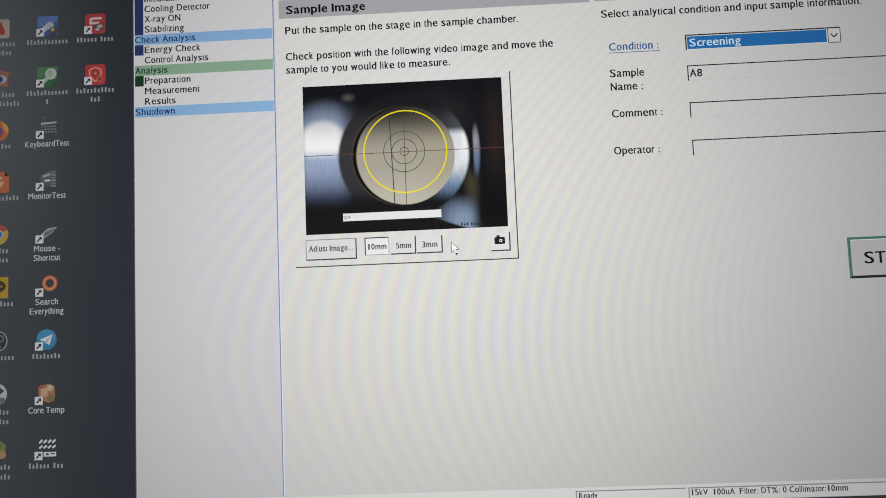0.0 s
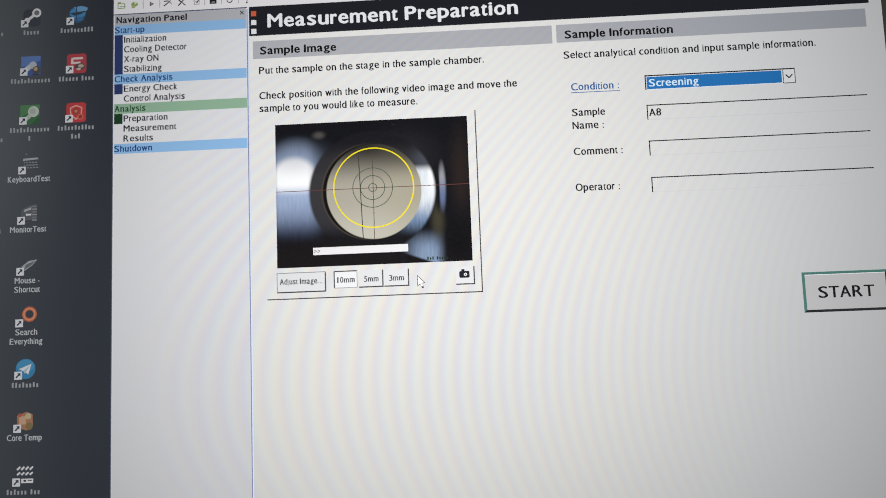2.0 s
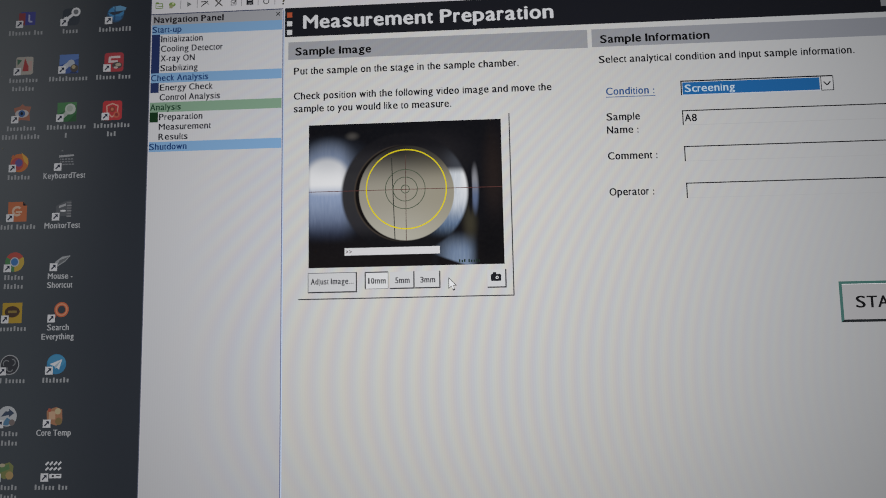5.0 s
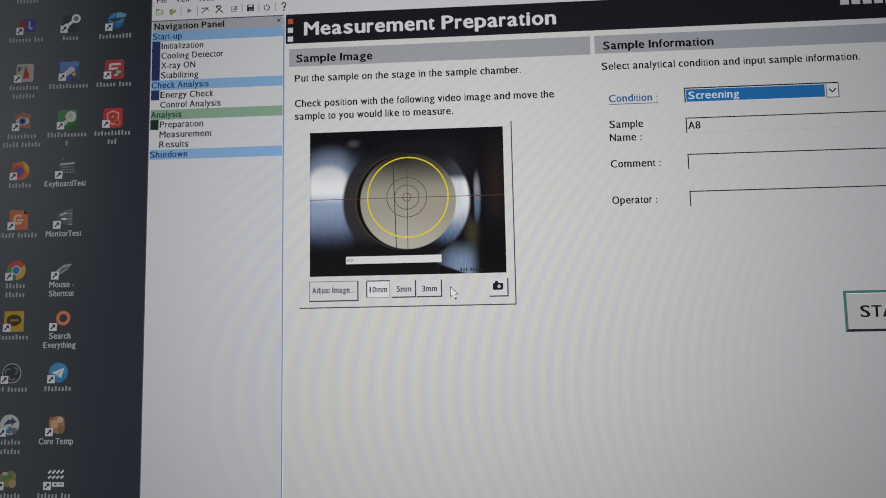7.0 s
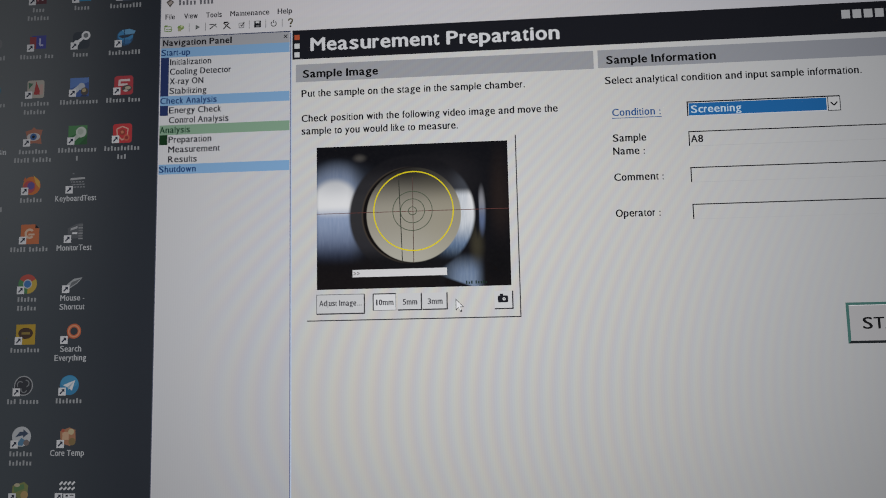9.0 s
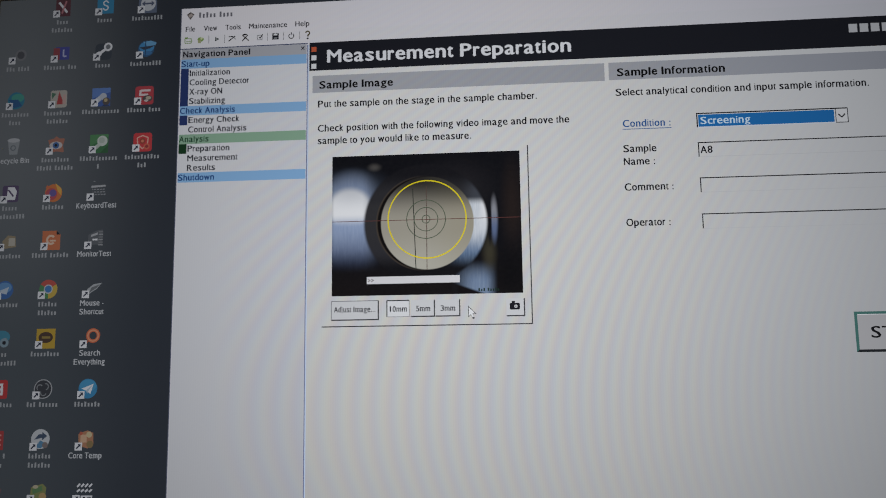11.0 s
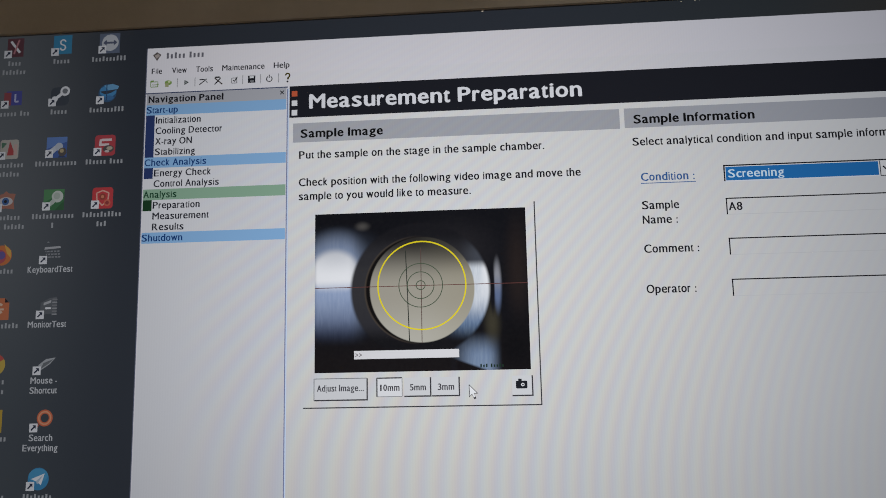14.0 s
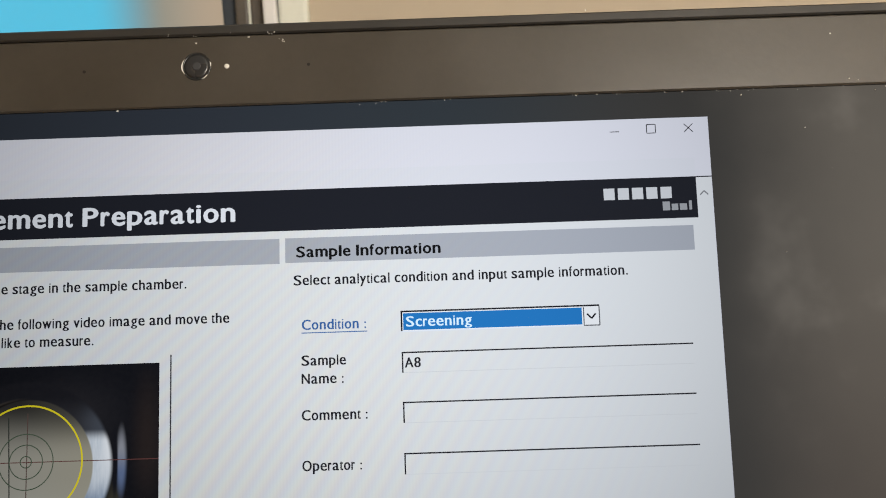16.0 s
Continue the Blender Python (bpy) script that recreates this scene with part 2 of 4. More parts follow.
def wallpaper_mat():
    m, p = display_mat("wallpaper")
    u, v = display_uv(m)
    n, k = m.node_tree.nodes, m.node_tree.links
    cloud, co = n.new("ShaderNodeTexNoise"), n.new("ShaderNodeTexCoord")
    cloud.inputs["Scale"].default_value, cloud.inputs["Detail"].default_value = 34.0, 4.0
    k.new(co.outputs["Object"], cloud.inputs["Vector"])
    side = blend(m, smooth(m, v, -60, 360), rgb(108, 113, 117), rgb(80, 87, 93))
    c = blend(m, smooth(m, u, -640, -270), side, rgb(45, 50, 58))
    c = blend(m, smooth(m, u, 300, 700), c, rgb(46, 52, 57))
    c = blend(m, smooth(m, u, 650, 1000), c, rgb(60, 58, 55))
    # brown at the right, its emission raised to include the room's reflection
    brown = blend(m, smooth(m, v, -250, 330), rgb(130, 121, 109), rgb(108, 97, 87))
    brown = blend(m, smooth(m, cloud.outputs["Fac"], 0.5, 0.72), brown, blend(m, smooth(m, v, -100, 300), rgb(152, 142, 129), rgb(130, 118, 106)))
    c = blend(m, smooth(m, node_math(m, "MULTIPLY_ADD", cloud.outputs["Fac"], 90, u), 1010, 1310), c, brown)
    m.node_tree.links.new(c, p.inputs["Emission Color"])
    return m


BEZEL = plain("bezel_plastic", (0.048, 0.041, 0.033), 0.33, 0, 40, 0.15, 0.08)
COVER = plain("lid_plastic", (0.02, 0.0175, 0.015), 0.5, 0, 40, 0.12, 0.1)
LENS = plain("lens_glass", (0.022, 0.022, 0.024), 0.3, 0, 200, 0.1)
PUPIL = plain("lens_middle", (0.03, 0.031, 0.034), 0.75, 0, 200, 0.1)
LENS_RING = plain("lens_ring", (0.03, 0.03, 0.03), 0.25, 0.3, 200, 0.1)
HOLE = plain("hole", (0.004, 0.004, 0.004), 0.8, 0, 200, 0.1)
DUST_AND_GLINT = plain("dust", (0.72, 0.70, 0.66), 0.9, 0, 900, 0.2)
WALL = plain("wall_paint", (0.49, 0.42, 0.325), 0.8, 0, 3.0, 0.06, 0.2)
WHITE = plain("white_trim_paint", (0.74, 0.76, 0.68), 0.5, 0, 20, 0.05, 0.1)
FRAME = plain("dark_frame", (0.035, 0.045, 0.06), 0.45, 0, 20, 0.1, 0.1)
BEAD = plain("white_bead_paint", (0.74, 0.74, 0.74), 0.5, 0, 20, 0.05, 0.1)
FRAME_GREY = plain("grey_frame", (0.10, 0.085, 0.07), 0.5, 0, 20, 0.1, 0.1)
DESKTOP = plain("desk_laminate", (0.42, 0.33, 0.24), 0.45, 0, 8, 0.12, 0.1)
FLOOR = plain("floor_tile", (0.4, 0.37, 0.33), 0.4, 0, 2, 0.1, 0.1)


# ---- building helpers ----
def part(name, bm, material, parent, label=""):
    me = bpy.data.meshes.new(name)
    bm.to_mesh(me)
    bm.free()
    for m in material if isinstance(material, (list, tuple)) else [material]:
        me.materials.append(m)
    ob = new(name, me)
    if parent is not None:
        ob.parent = parent
    if label:
        ob["label"] = label
    return ob


def box_bm(x0, x1, y0, y1, z0, z1, bevel=0.0, segments=2):
    bm = bmesh.new()
    bmesh.ops.create_cube(bm, size=1)
    bmesh.ops.scale(bm, vec=(x1 - x0, y1 - y0, z1 - z0), verts=bm.verts)
    bmesh.ops.translate(bm, vec=((x0 + x1) / 2, (y0 + y1) / 2, (z0 + z1) / 2), verts=bm.verts)
    if bevel:
        bmesh.ops.bevel(bm, geom=bm.edges[:], offset=bevel, segments=segments, affect="EDGES", profile=0.5)
    return bm


def at(u, v, d=0.0):
    """Display column and row, and height above the panel in metres, in the lid's frame."""
    return Vector(((u - U0) * S, -d, (VB - v) * S))


LAYER = 0.00003


class Flat:
    """Flat lit shapes on the display, gathered into one mesh."""

    def __init__(self, layer):
        self.bm, self.mats, self.layer = bmesh.new(), [], layer
        self.shapes = []

    def _slot(self, m):
        if m not in self.mats:
            self.mats.append(m)
        return self.mats.index(m)

    def poly(self, pts, m, up=0):
        f = self.bm.faces.new([self.bm.verts.new(at(u, v, (self.layer + up) * LAYER)) for u, v in pts])
        f.material_index = self._slot(m)
        f.normal_update()
        if f.normal.y > 0:
            f.normal_flip()
        return self

    def parts(self, name, parent, label=""):
        """The first shape as a part, each later one as a piece under it."""
        first = None
        for owner, polys in self.shapes:
            g = Flat(self.layer)
            for pts, m, up in polys:
                g.poly(pts, m, up)
            if first is None:
                first = g.done(name, parent, label)
            else:
                g.done(owner, first)
        return first

    def rect(self, u0, v0, u1, v1, m, up=0):
        return self.poly(((u0, v0), (u1, v0), (u1, v1), (u0, v1)), m, up)

    def line(self, u0, v0, u1, v1, w, m, up=0):
        d = math.hypot(u1 - u0, v1 - v0)
        a, b = -(v1 - v0) / d * w / 2, (u1 - u0) / d * w / 2
        return self.poly(((u0 + a, v0 + b), (u1 + a, v1 + b), (u1 - a, v1 - b), (u0 - a, v0 - b)), m, up)

    def disc(self, cu, cv, r, m, up=0, rv=None, n=28, start=0, end=360):
        pts = [(cu + r * math.cos(radians(a)), cv + (rv or r) * math.sin(radians(a)))
               for a in [start + (end - start) * i / n for i in range(n if end - start == 360 else n + 1)]]
        if end - start < 360:
            pts.append((cu, cv))
        return self.poly(pts, m, up)

    def ring(self, cu, cv, r0, r1, m, up=0, n=48, start=0, end=360):
        for i in range(n):
            a, b = (radians(start + (end - start) * j / n) for j in (i, i + 1))
            self.poly([(cu + r * math.cos(q), cv + r * math.sin(q)) for r, q in ((r0, a), (r1, a), (r1, b), (r0, b))], m, up)
        return self

    def rounded(self, u0, v0, u1, v1, r, m, up=0):
        pts = []
        for cu, cv, s in ((u1 - r, v0 + r, 270), (u1 - r, v1 - r, 0), (u0 + r, v1 - r, 90), (u0 + r, v0 + r, 180)):
            pts += [(cu + r * math.cos(radians(s + i * 22.5)), cv + r * math.sin(radians(s + i * 22.5))) for i in range(5)]
        return self.poly(pts, m, up)

    def done(self, name, parent, label=""):
        return part(name, self.bm, self.mats, parent, label)


class Sketch(Flat):
    """A drawing of several shapes, each to become a piece of its own."""

    def poly(self, pts, m, up=0):
        if not self.joined:
            self.shapes.append((self.piece, []))
        self.shapes[-1][1].append((pts, m, up))
        return self

    joined, piece = False, "icon_shape"

    def ring(self, *a, **k):
        self.shapes.append((self.piece, []))
        self.joined = True
        super().ring(*a, **k)
        self.joined = False
        return self


def letters_mesh(words):
    curve = bpy.data.curves.new("letters", "FONT")
    curve.body, curve.size, curve.resolution_u = words, 1.0, 3
    ob = new("letters", curve)
    bpy.context.view_layer.update()
    me = bpy.data.meshes.new_from_object(ob.evaluated_get(bpy.context.evaluated_depsgraph_get()))
    bpy.data.objects.remove(ob)
    return me


LETTER = {}


def letter(c):
    """Corners and faces of one letter of the built-in font."""
    if c not in LETTER:
        me = letters_mesh(c)
        LETTER[c] = ([(v.co.x, v.co.y) for v in me.vertices], [tuple(p.vertices) for p in me.polygons])
        bpy.data.meshes.remove(me)
    return LETTER[c]


CAP, XHIGH, DROP = max(y for x, y in letter("H")[0]), max(y for x, y in letter("x")[0]), min(y for x, y in letter("p")[0])
ASCENT = max(y for x, y in letter("l")[0])
# advance widths of the screen's grotesque face, in thousandths of its size, and the free room at a letter's sides
WIDTHS = {222: "ijl", 278: " fIt.:", 333: "r-", 500: "ckJsvxyz", 556: "abdeghnopquL0123456789", 584: ">", 611: "FT", 667: "ABEKPSVXY", 722: "CDHNRUw", 778: "GOQ", 833: "mM", 889: "%", 944: "W"}
BOLDER = {278: " Iijl.:", 333: "ft-", 389: "r", 500: "z", 556: "aceksvxy", 611: "bdghnopquLFT", 667: "EPSVXY", 722: "ABCDHKNRU", 778: "GOQw", 833: "M", 889: "m", 944: "W"}
ROOM = {"vwxyzAVWXYT": 0.012, "ft": 0.02, "ceosdgqpb0235689aSCOGQ": 0.04, ".:": 0.09, "1": 0.1, "r": 0.035}


def advance(c, bold=False):
    for w, group in (BOLDER if bold else WIDTHS).items():
        if c in group:
            return w / 1000
    return advance(c) if bold else 0.556


def room(c):
    for group, w in ROOM.items():
        if c in group:
            return w
    return 0.065


def drawn_height(c, y):
    """Height on the display, in cap heights: small letters stand a little taller than the built-in font has them."""
    if y < 0:
        return max(y / -DROP, -1.05) * 0.29
    if not c.islower():
        return y / CAP
    if y <= XHIGH:
        return 0.735 * y / XHIGH
    return 0.735 + 0.275 * (y - XHIGH) / (ASCENT - XHIGH)


def text(words, u0, u1, base, cap, colour, parent, layer, bold=False, name="text"):
    """One line of lettering from column u0 to u1, standing on the row base, its capitals cap rows high; bold strokes are laid on several times."""
    w = cap * (0.05 if bold else 0.032)
    shifts = [(-w, 0), (0, w * 0.55), (0, -w * 0.55), (w, 0)] if bold else [(-w, 0), (w, 0)]
    total = sum(advance(c, bold) for c in words) - room(words[0]) - room(words[-1])
    em = (u1 - u0) / total
    pen, verts, faces = u0 - room(words[0]) * em, [], []
    for c in words:
        ink, polys = letter(c)
        if ink:
            lo, hi = min(x for x, y in ink), max(x for x, y in ink)
            side = room(c) * em * (0.7 if bold else 0.85) + w
            a, b = pen + side, pen + advance(c, bold) * em - side
            spare = max(0.0, b - a - 1.35 * cap / CAP * (hi - lo)) / 2      # narrow letters are not drawn out
            a, b = a + spare, b - spare
            for i, (du, dv) in enumerate(shifts):
                first = len(verts)
                verts += [at(a + (x - lo) / (hi - lo) * (b - a) + du, base - cap * drawn_height(c, y) + dv, (layer + 0.15 * i) * LAYER) for x, y in ink]
                faces += [[first + k for k in p] for p in polys]
        pen += advance(c, bold) * em
    made = bpy.data.meshes.new(name)
    made.from_pydata(verts, [], faces)
    made.materials.append(colour)
    ob = new(name, made)
    ob.parent = parent
    return ob


def bars(widths, u0, u1, base, cap, colour, parent, layer, name="text_bar"):
    """A line of writing as plain bars: each word a row of narrow bars."""
    pick = random.Random(sum(widths) * 7 + len(widths))
    step = (u1 - u0) / (sum(widths) + 0.7 * (len(widths) - 1))
    u = u0
    for w in widths:
        for i in range(w):
            tall = cap if i == 0 or pick.random() < 0.3 else cap * 0.74
            Flat(layer).rect(u + 0.16 * step, base - tall, u + 0.68 * step, base, colour).done(name, parent)
            u += step
        u += 0.7 * step


def thing(name, label, category, m=None, group="", kind=""):
    ob = tagged(new(name), label, category, group, kind)
    if m is not None:
        ob.matrix_world = m
    return ob


# ---- setting: a small room round the desk ----
def setting(name, bm, material, label, category):
    return tagged(part(name, bm, material, None), label, category, kind="structure")


WX0, WX1, WY0, WY1, HIGH = -1.7, 1.6, -2.2, 0.46, 2.6


def wall_with_opening(name, x0, x1, y0, y1, a0, a1, z0, z1, along, label):
    """A thick wall in four blocks round an opening from a0 to a1, z0 to z1."""
    bm = bmesh.new()
    lo, hi = (x0, x1) if along == "x" else (y0, y1)
    for p, q, r, s in ((lo, a0, 0, HIGH), (a1, hi, 0, HIGH), (a0, a1, 0, z0), (a0, a1, z1, HIGH)):
        b = box_bm(p, q, y0, y1, r, s) if along == "x" else box_bm(x0, x1, p, q, r, s)
        me = bpy.data.meshes.new("block")
        b.to_mesh(me)
        b.free()
        bm.from_mesh(me)
        bpy.data.meshes.remove(me)
    return setting(name, bm, WALL, label, "wall")


wall_with_opening("wall_north", WX0, WX1, WY1, WY1 + 0.12, -1.25, -0.0662, 0.88, 2.1, "x", "warm beige painted wall with a window opening")
# out-of-view wall; its opening is added for the assumed window's lamp
wall_with_opening("wall_south", WX0, WX1, WY0 - 0.12, WY0, 0.6, 1.5, 1.2, 2.3, "x", "warm beige painted wall with a window opening")
setting("wall_east", box_bm(WX1, WX1 + 0.12, WY0, WY1, 0, HIGH), WALL, "plain warm beige painted wall", "wall")
setting("wall_west", box_bm(WX0 - 0.12, WX0, WY0, WY1, 0, HIGH), WALL, "plain warm beige painted wall", "wall")
setting("floor", box_bm(WX0 - 0.12, WX1 + 0.12, WY0 - 0.12, WY1 + 0.12, -0.1, 0), FLOOR, "plain greyish floor under the desk", "floor")
setting("ceiling", box_bm(WX0 - 0.12, WX1 + 0.12, WY0 - 0.12, WY1 + 0.12, HIGH, HIGH + 0.1), WHITE, "plain white ceiling", "ceiling")

window = thing("window_1", "window with a dark frame and a pale greenish trim", "window", kind="structure")
part("stile", box_bm(-0.1056, -0.0939, 0.4800, 0.5400, 0.90, 2.08, 0.002), FRAME, window, "dark blue-black upright")
part("frame", box_bm(-0.0931, -0.0832, 0.4680, 0.5600, 0.885, 2.095, 0.002), FRAME_GREY, window, "grey-brown frame upright")
part("seal", box_bm(-0.0831, -0.0810, 0.4660, 0.5600, 0.885, 2.095, 0.0005), WHITE, window, "thin pale seal")
part("frame", box_bm(-0.0808, -0.0673, 0.4630, 0.5600, 0.885, 2.095, 0.002), FRAME_GREY, window, "grey-brown frame upright")
part("bead", box_bm(-0.0684, -0.0590, 0.4460, 0.4595, 0.82, 2.16, 0.002), BEAD, window, "white bead of the trim")
part("trim", box_bm(-0.0582, -0.0373, 0.4480, 0.4595, 0.82, 2.16, 0.003), WHITE, window, "pale greenish-white trim board")
part("sill", box_bm(-1.25, -0.0905, 0.42, 0.52, 0.862, 0.8785, 0.003), WHITE, window)


def backdrop_mat():
    """Outside: a turquoise panel before a pale ochre front, daylight put into the emission."""
    m, p = base_mat("outside", 0.9)
    n, k = m.node_tree.nodes, m.node_tree.links
    p.inputs["Base Color"].default_value = (0.1, 0.1, 0.1, 1)
    co, sep = n.new("ShaderNodeTexCoord"), n.new("ShaderNodeSeparateXYZ")
    k.new(co.outputs["Object"], sep.inputs[0])
    x = sep.outputs[0]
    c = blend(m, smooth(m, x, -0.42, -0.27), rgb(124, 129, 118), rgb(180, 158, 132))
    c = blend(m, node_math(m, "MULTIPLY", smooth(m, x, -0.355, -0.47), smooth(m, x, -0.72, -0.66)), c, rgb(62, 186, 216))
    k.new(c, p.inputs["Emission Color"])
    p.inputs["Emission Strength"].default_value = 0.9
    return m


setting("backdrop", box_bm(-2.4, 0.6, 1.10, 1.13, 0.4, 2.6), backdrop_mat(), "blurred turquoise and pale ochre surroundings outside the window", "backdrop")

# ---- desk ----
desk = thing("desk", "plain light brown wooden desk under the laptop", "desk")
part("desktop", box_bm(-0.8, 0.8, -0.5, 0.42, DESK - 0.025, DESK, 0.003), DESKTOP, desk)
for lx in (-0.75, 0.75):
    for ly in (-0.45, 0.37):
        part("leg", box_bm(lx - 0.02, lx + 0.02, ly - 0.02, ly + 0.02, 0, DESK - 0.025, 0.002), FRAME_GREY, desk)

# ---- laptop ----
laptop = thing("laptop", "black laptop with an open matt screen showing a measurement program", "laptop", LID)
PL, PR, PT, PB = -622, 1352, -316, 790      # panel
BL, BR, BT = -708, 1438, -407               # bezel's outer edge
half = (1446 + 716) / 2 * S


def frame_bm(outer, inner, back, front, chamfer):
    """A rectangular frame with a chamfered inner and outer edge; outer and inner are (u0, v0, u1, v1)."""
    bm = bmesh.new()

    def loop(r, d, grow=0.0):
        u0, v0, u1, v1 = r
        g = grow / S
        return [bm.verts.new(at(u, v, d)) for u, v in ((u0 - g, v0 - g), (u1 + g, v0 - g), (u1 + g, v1 + g), (u0 - g, v1 + g))]

    loops = [loop(outer, back), loop(outer, front - chamfer), loop(outer, front, -chamfer),
             loop(inner, front, chamfer), loop(inner, front - chamfer), loop(inner, back)]
    for a, b in zip(loops, loops[1:]):
        for i in range(4):
            bm.faces.new((a[i], a[(i + 1) % 4], b[(i + 1) % 4], b[i]))
    bmesh.ops.recalc_face_normals(bm, faces=bm.faces)
    return bm


cover = part("lid_cover", box_bm(-half, half, 0.0016, 0.0076, 0.0, (VB + 418) * S, 0.0016, 3), COVER, laptop, "black lid shell")
part("rim", frame_bm((-716, -422, 1446, 868), (-709, -408.6, 1439, 866), -0.0016, 0.0010, 0.0004), COVER, cover, "thin raised edge of the lid")
bezel = part("bezel", frame_bm((BL, BT, BR, 864), (PL, PT, PR, PB), -0.0015, 0.0011, 0.00035), BEZEL, laptop, "matt dark brown-black plastic surround")
part("base", box_bm(-0.188, 0.188, -0.250, 0.006, 0, 0.022, 0.003, 3), COVER, laptop, "black lower half").matrix_local = LID.inverted() @ pose(0, 0, DESK)
for hx in (-0.12, 0.12):
    bm = bmesh.new()
    bmesh.ops.create_cone(bm, cap_ends=True, segments=20, radius1=0.005, radius2=0.005, depth=0.045, matrix=pose(hx, 0.004, -0.001, 0, 90, 0))
    part("hinge", bm, COVER, laptop)


def lathe(profile, u, v, n=32):
    """A round piece on the lid's front about the display place u, v, from (radius, height) pairs in metres."""
    bm, c = bmesh.new(), at(u, v)
    rows = [[bm.verts.new(c + Vector((r * math.cos(2 * math.pi * i / n), -h, r * math.sin(2 * math.pi * i / n)))) for i in range(n)] for r, h in profile]
    for a, b in zip(rows, rows[1:]):
        for i in range(n):
            bm.faces.new((a[i], a[(i + 1) % n], b[(i + 1) % n], b[i]))
    bm.faces.new(rows[-1])
    bmesh.ops.recalc_face_normals(bm, faces=bm.faces)
    for f in bm.faces:
        f.smooth = len(f.verts) == 4
    return bm


part("webcam_ring", lathe([(0.0032, 0.0009), (0.0032, 0.00116), (0.003, 0.00124), (0.0028, 0.00114), (0.0027, 0.00105)], 366, -367.8), LENS_RING, bezel, "thin shiny ring round the webcam")
part("webcam", lathe([(0.0028, 0.0009), (0.0028, 0.00115), (0.0022, 0.0013), (0.0013, 0.00138), (0.0004, 0.0014)], 366, -367.8), LENS, bezel, "round black webcam lens")
part("webcam_pupil", lathe([(0.0010, 0.0012), (0.0010, 0.00139), (0.0007, 0.00141), (0.0002, 0.00142)], 366, -367.8), PUPIL, bezel, "blue-grey middle of the webcam lens")
# pale dust-coloured arcs stand in for glints on the webcam ring
for lo, hi, wide in ((145, 212, 1.6), (-18, 2, 1.3), (38, 68, 1.1)):
    bm = bmesh.new()
    for i in range(8):
        a, b = (radians(lo + (hi - lo) * j / 8) for j in (i, i + 1))
        wa, wb = (wide * math.sin(math.pi * j / 8) + 0.25 for j in (i, i + 1))
        bm.faces.new([bm.verts.new(at(366 + r * math.cos(q), -367.8 + r * math.sin(q), 0.00131)) for r, q in ((17.4, a), (17.4 + wa, a), (17.4 + wb, b), (17.4, b))][::-1])
    part("glint_edge", bm, DUST_AND_GLINT, bezel, "bright worn edge of the webcam ring")
part("indicator", lathe([(0.00055, 0.0009), (0.00055, 0.00118), (0.0003, 0.0013)], 404, -366.8, 16), DUST_AND_GLINT, bezel, "tiny pale indicator beside the webcam")
for mu in (224, 507):
    part("microphone_hole", lathe([(0.00035, 0.0009), (0.00035, 0.00114)], mu, -365.8, 12), HOLE, bezel, "tiny dark microphone hole")

# ---- display ----
bm = bmesh.new()
bm.faces.new([bm.verts.new(at(u, v, 0)) for u, v in ((PL - 4, PT - 4), (PR + 4, PT - 4), (PR + 4, PB + 4), (PL - 4, PB + 4))][::-1])
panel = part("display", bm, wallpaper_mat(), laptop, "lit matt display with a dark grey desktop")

BLACK, INK, GREY, LIGHT = glow(25, 27, 35), glow(26, 26, 32), glow(124, 126, 130), glow(222, 224, 226)
PAGE = page_mat("page_white", 208, 208, 207)
NAVBG = page_mat("navigation_white", 202, 203, 207)
TITLEBAR = page_mat("title_bar", 208, 206, 211)
TOOLBAR = page_mat("toolbar_grey", 206, 205, 209)
HEADER = page_mat("header_grey", 158, 160, 166)

# window
WL, WR, WT, WB = -276.5, 1004, -282.8, 670
Flat(1).rect(WL, WT, WR, WB, TITLEBAR).line(WL - 0.5, WT, WL - 0.5, WB, 1.4, glow(86, 92, 110), 1).done("program_window", panel, "large pale program window")
f = Flat(2)
f.rect(WL + 1, -231, 984, -208.5, TOOLBAR)
f.done("toolbar", panel, "pale grey toolbar strip")
Flat(3).rect(-42, -156, 984, 644, PAGE).rect(984, -206, WR - 1, 644, PAGE, 1).done("page", panel, "white measurement page")
Flat(3).rect(WL + 2, -204, -47, 644, NAVBG).done("navigation_panel", panel, "pale navigation column")
Flat(4).rect(-46.2, -204, -44.6, 644, glow(120, 128, 160)).rect(-44.6, -204, -42.7, 644, glow(198, 214, 236)).done("divider", panel)

# title bar and menu
f = Flat(4)
f.poly(((-267, -271), (-260, -276), (-253, -271), (-260, -261)), glow(98, 92, 90)).poly(((-264, -270), (-258, -273), (-255, -269), (-261, -265)), glow(170, 160, 156), 1)
f.done("program_icon", panel)
bars((5, 4), -245, -181, -264, 10, glow(108, 108, 116), panel, 4)
for w, a, b in (("File", -268, -251), ("View", -234.6, -210), ("Tools", -195, -167), ("Maintenance", -152, -83), ("Help", -68, -42.6)):
    text(w, a, b, -239, 9.4, glow(56, 56, 62), panel, 4, name="menu_text")
f = Flat(4).line(881, -267, 892.5, -267, 1.0, INK)
f.done("minimise_mark", panel)
f = Flat(4)
for a in ((927, -275, 938, -275), (938, -275, 938, -264), (938, -264, 927, -264), (927, -264, 927, -275)):
    f.line(*a, 1.0, INK)
f.done("maximise_mark", panel)
Flat(4).line(973.5, -274.5, 984.5, -264, 1.0, INK).line(973.5, -264, 984.5, -274.5, 1.0, INK, 1).done("close_mark", panel)
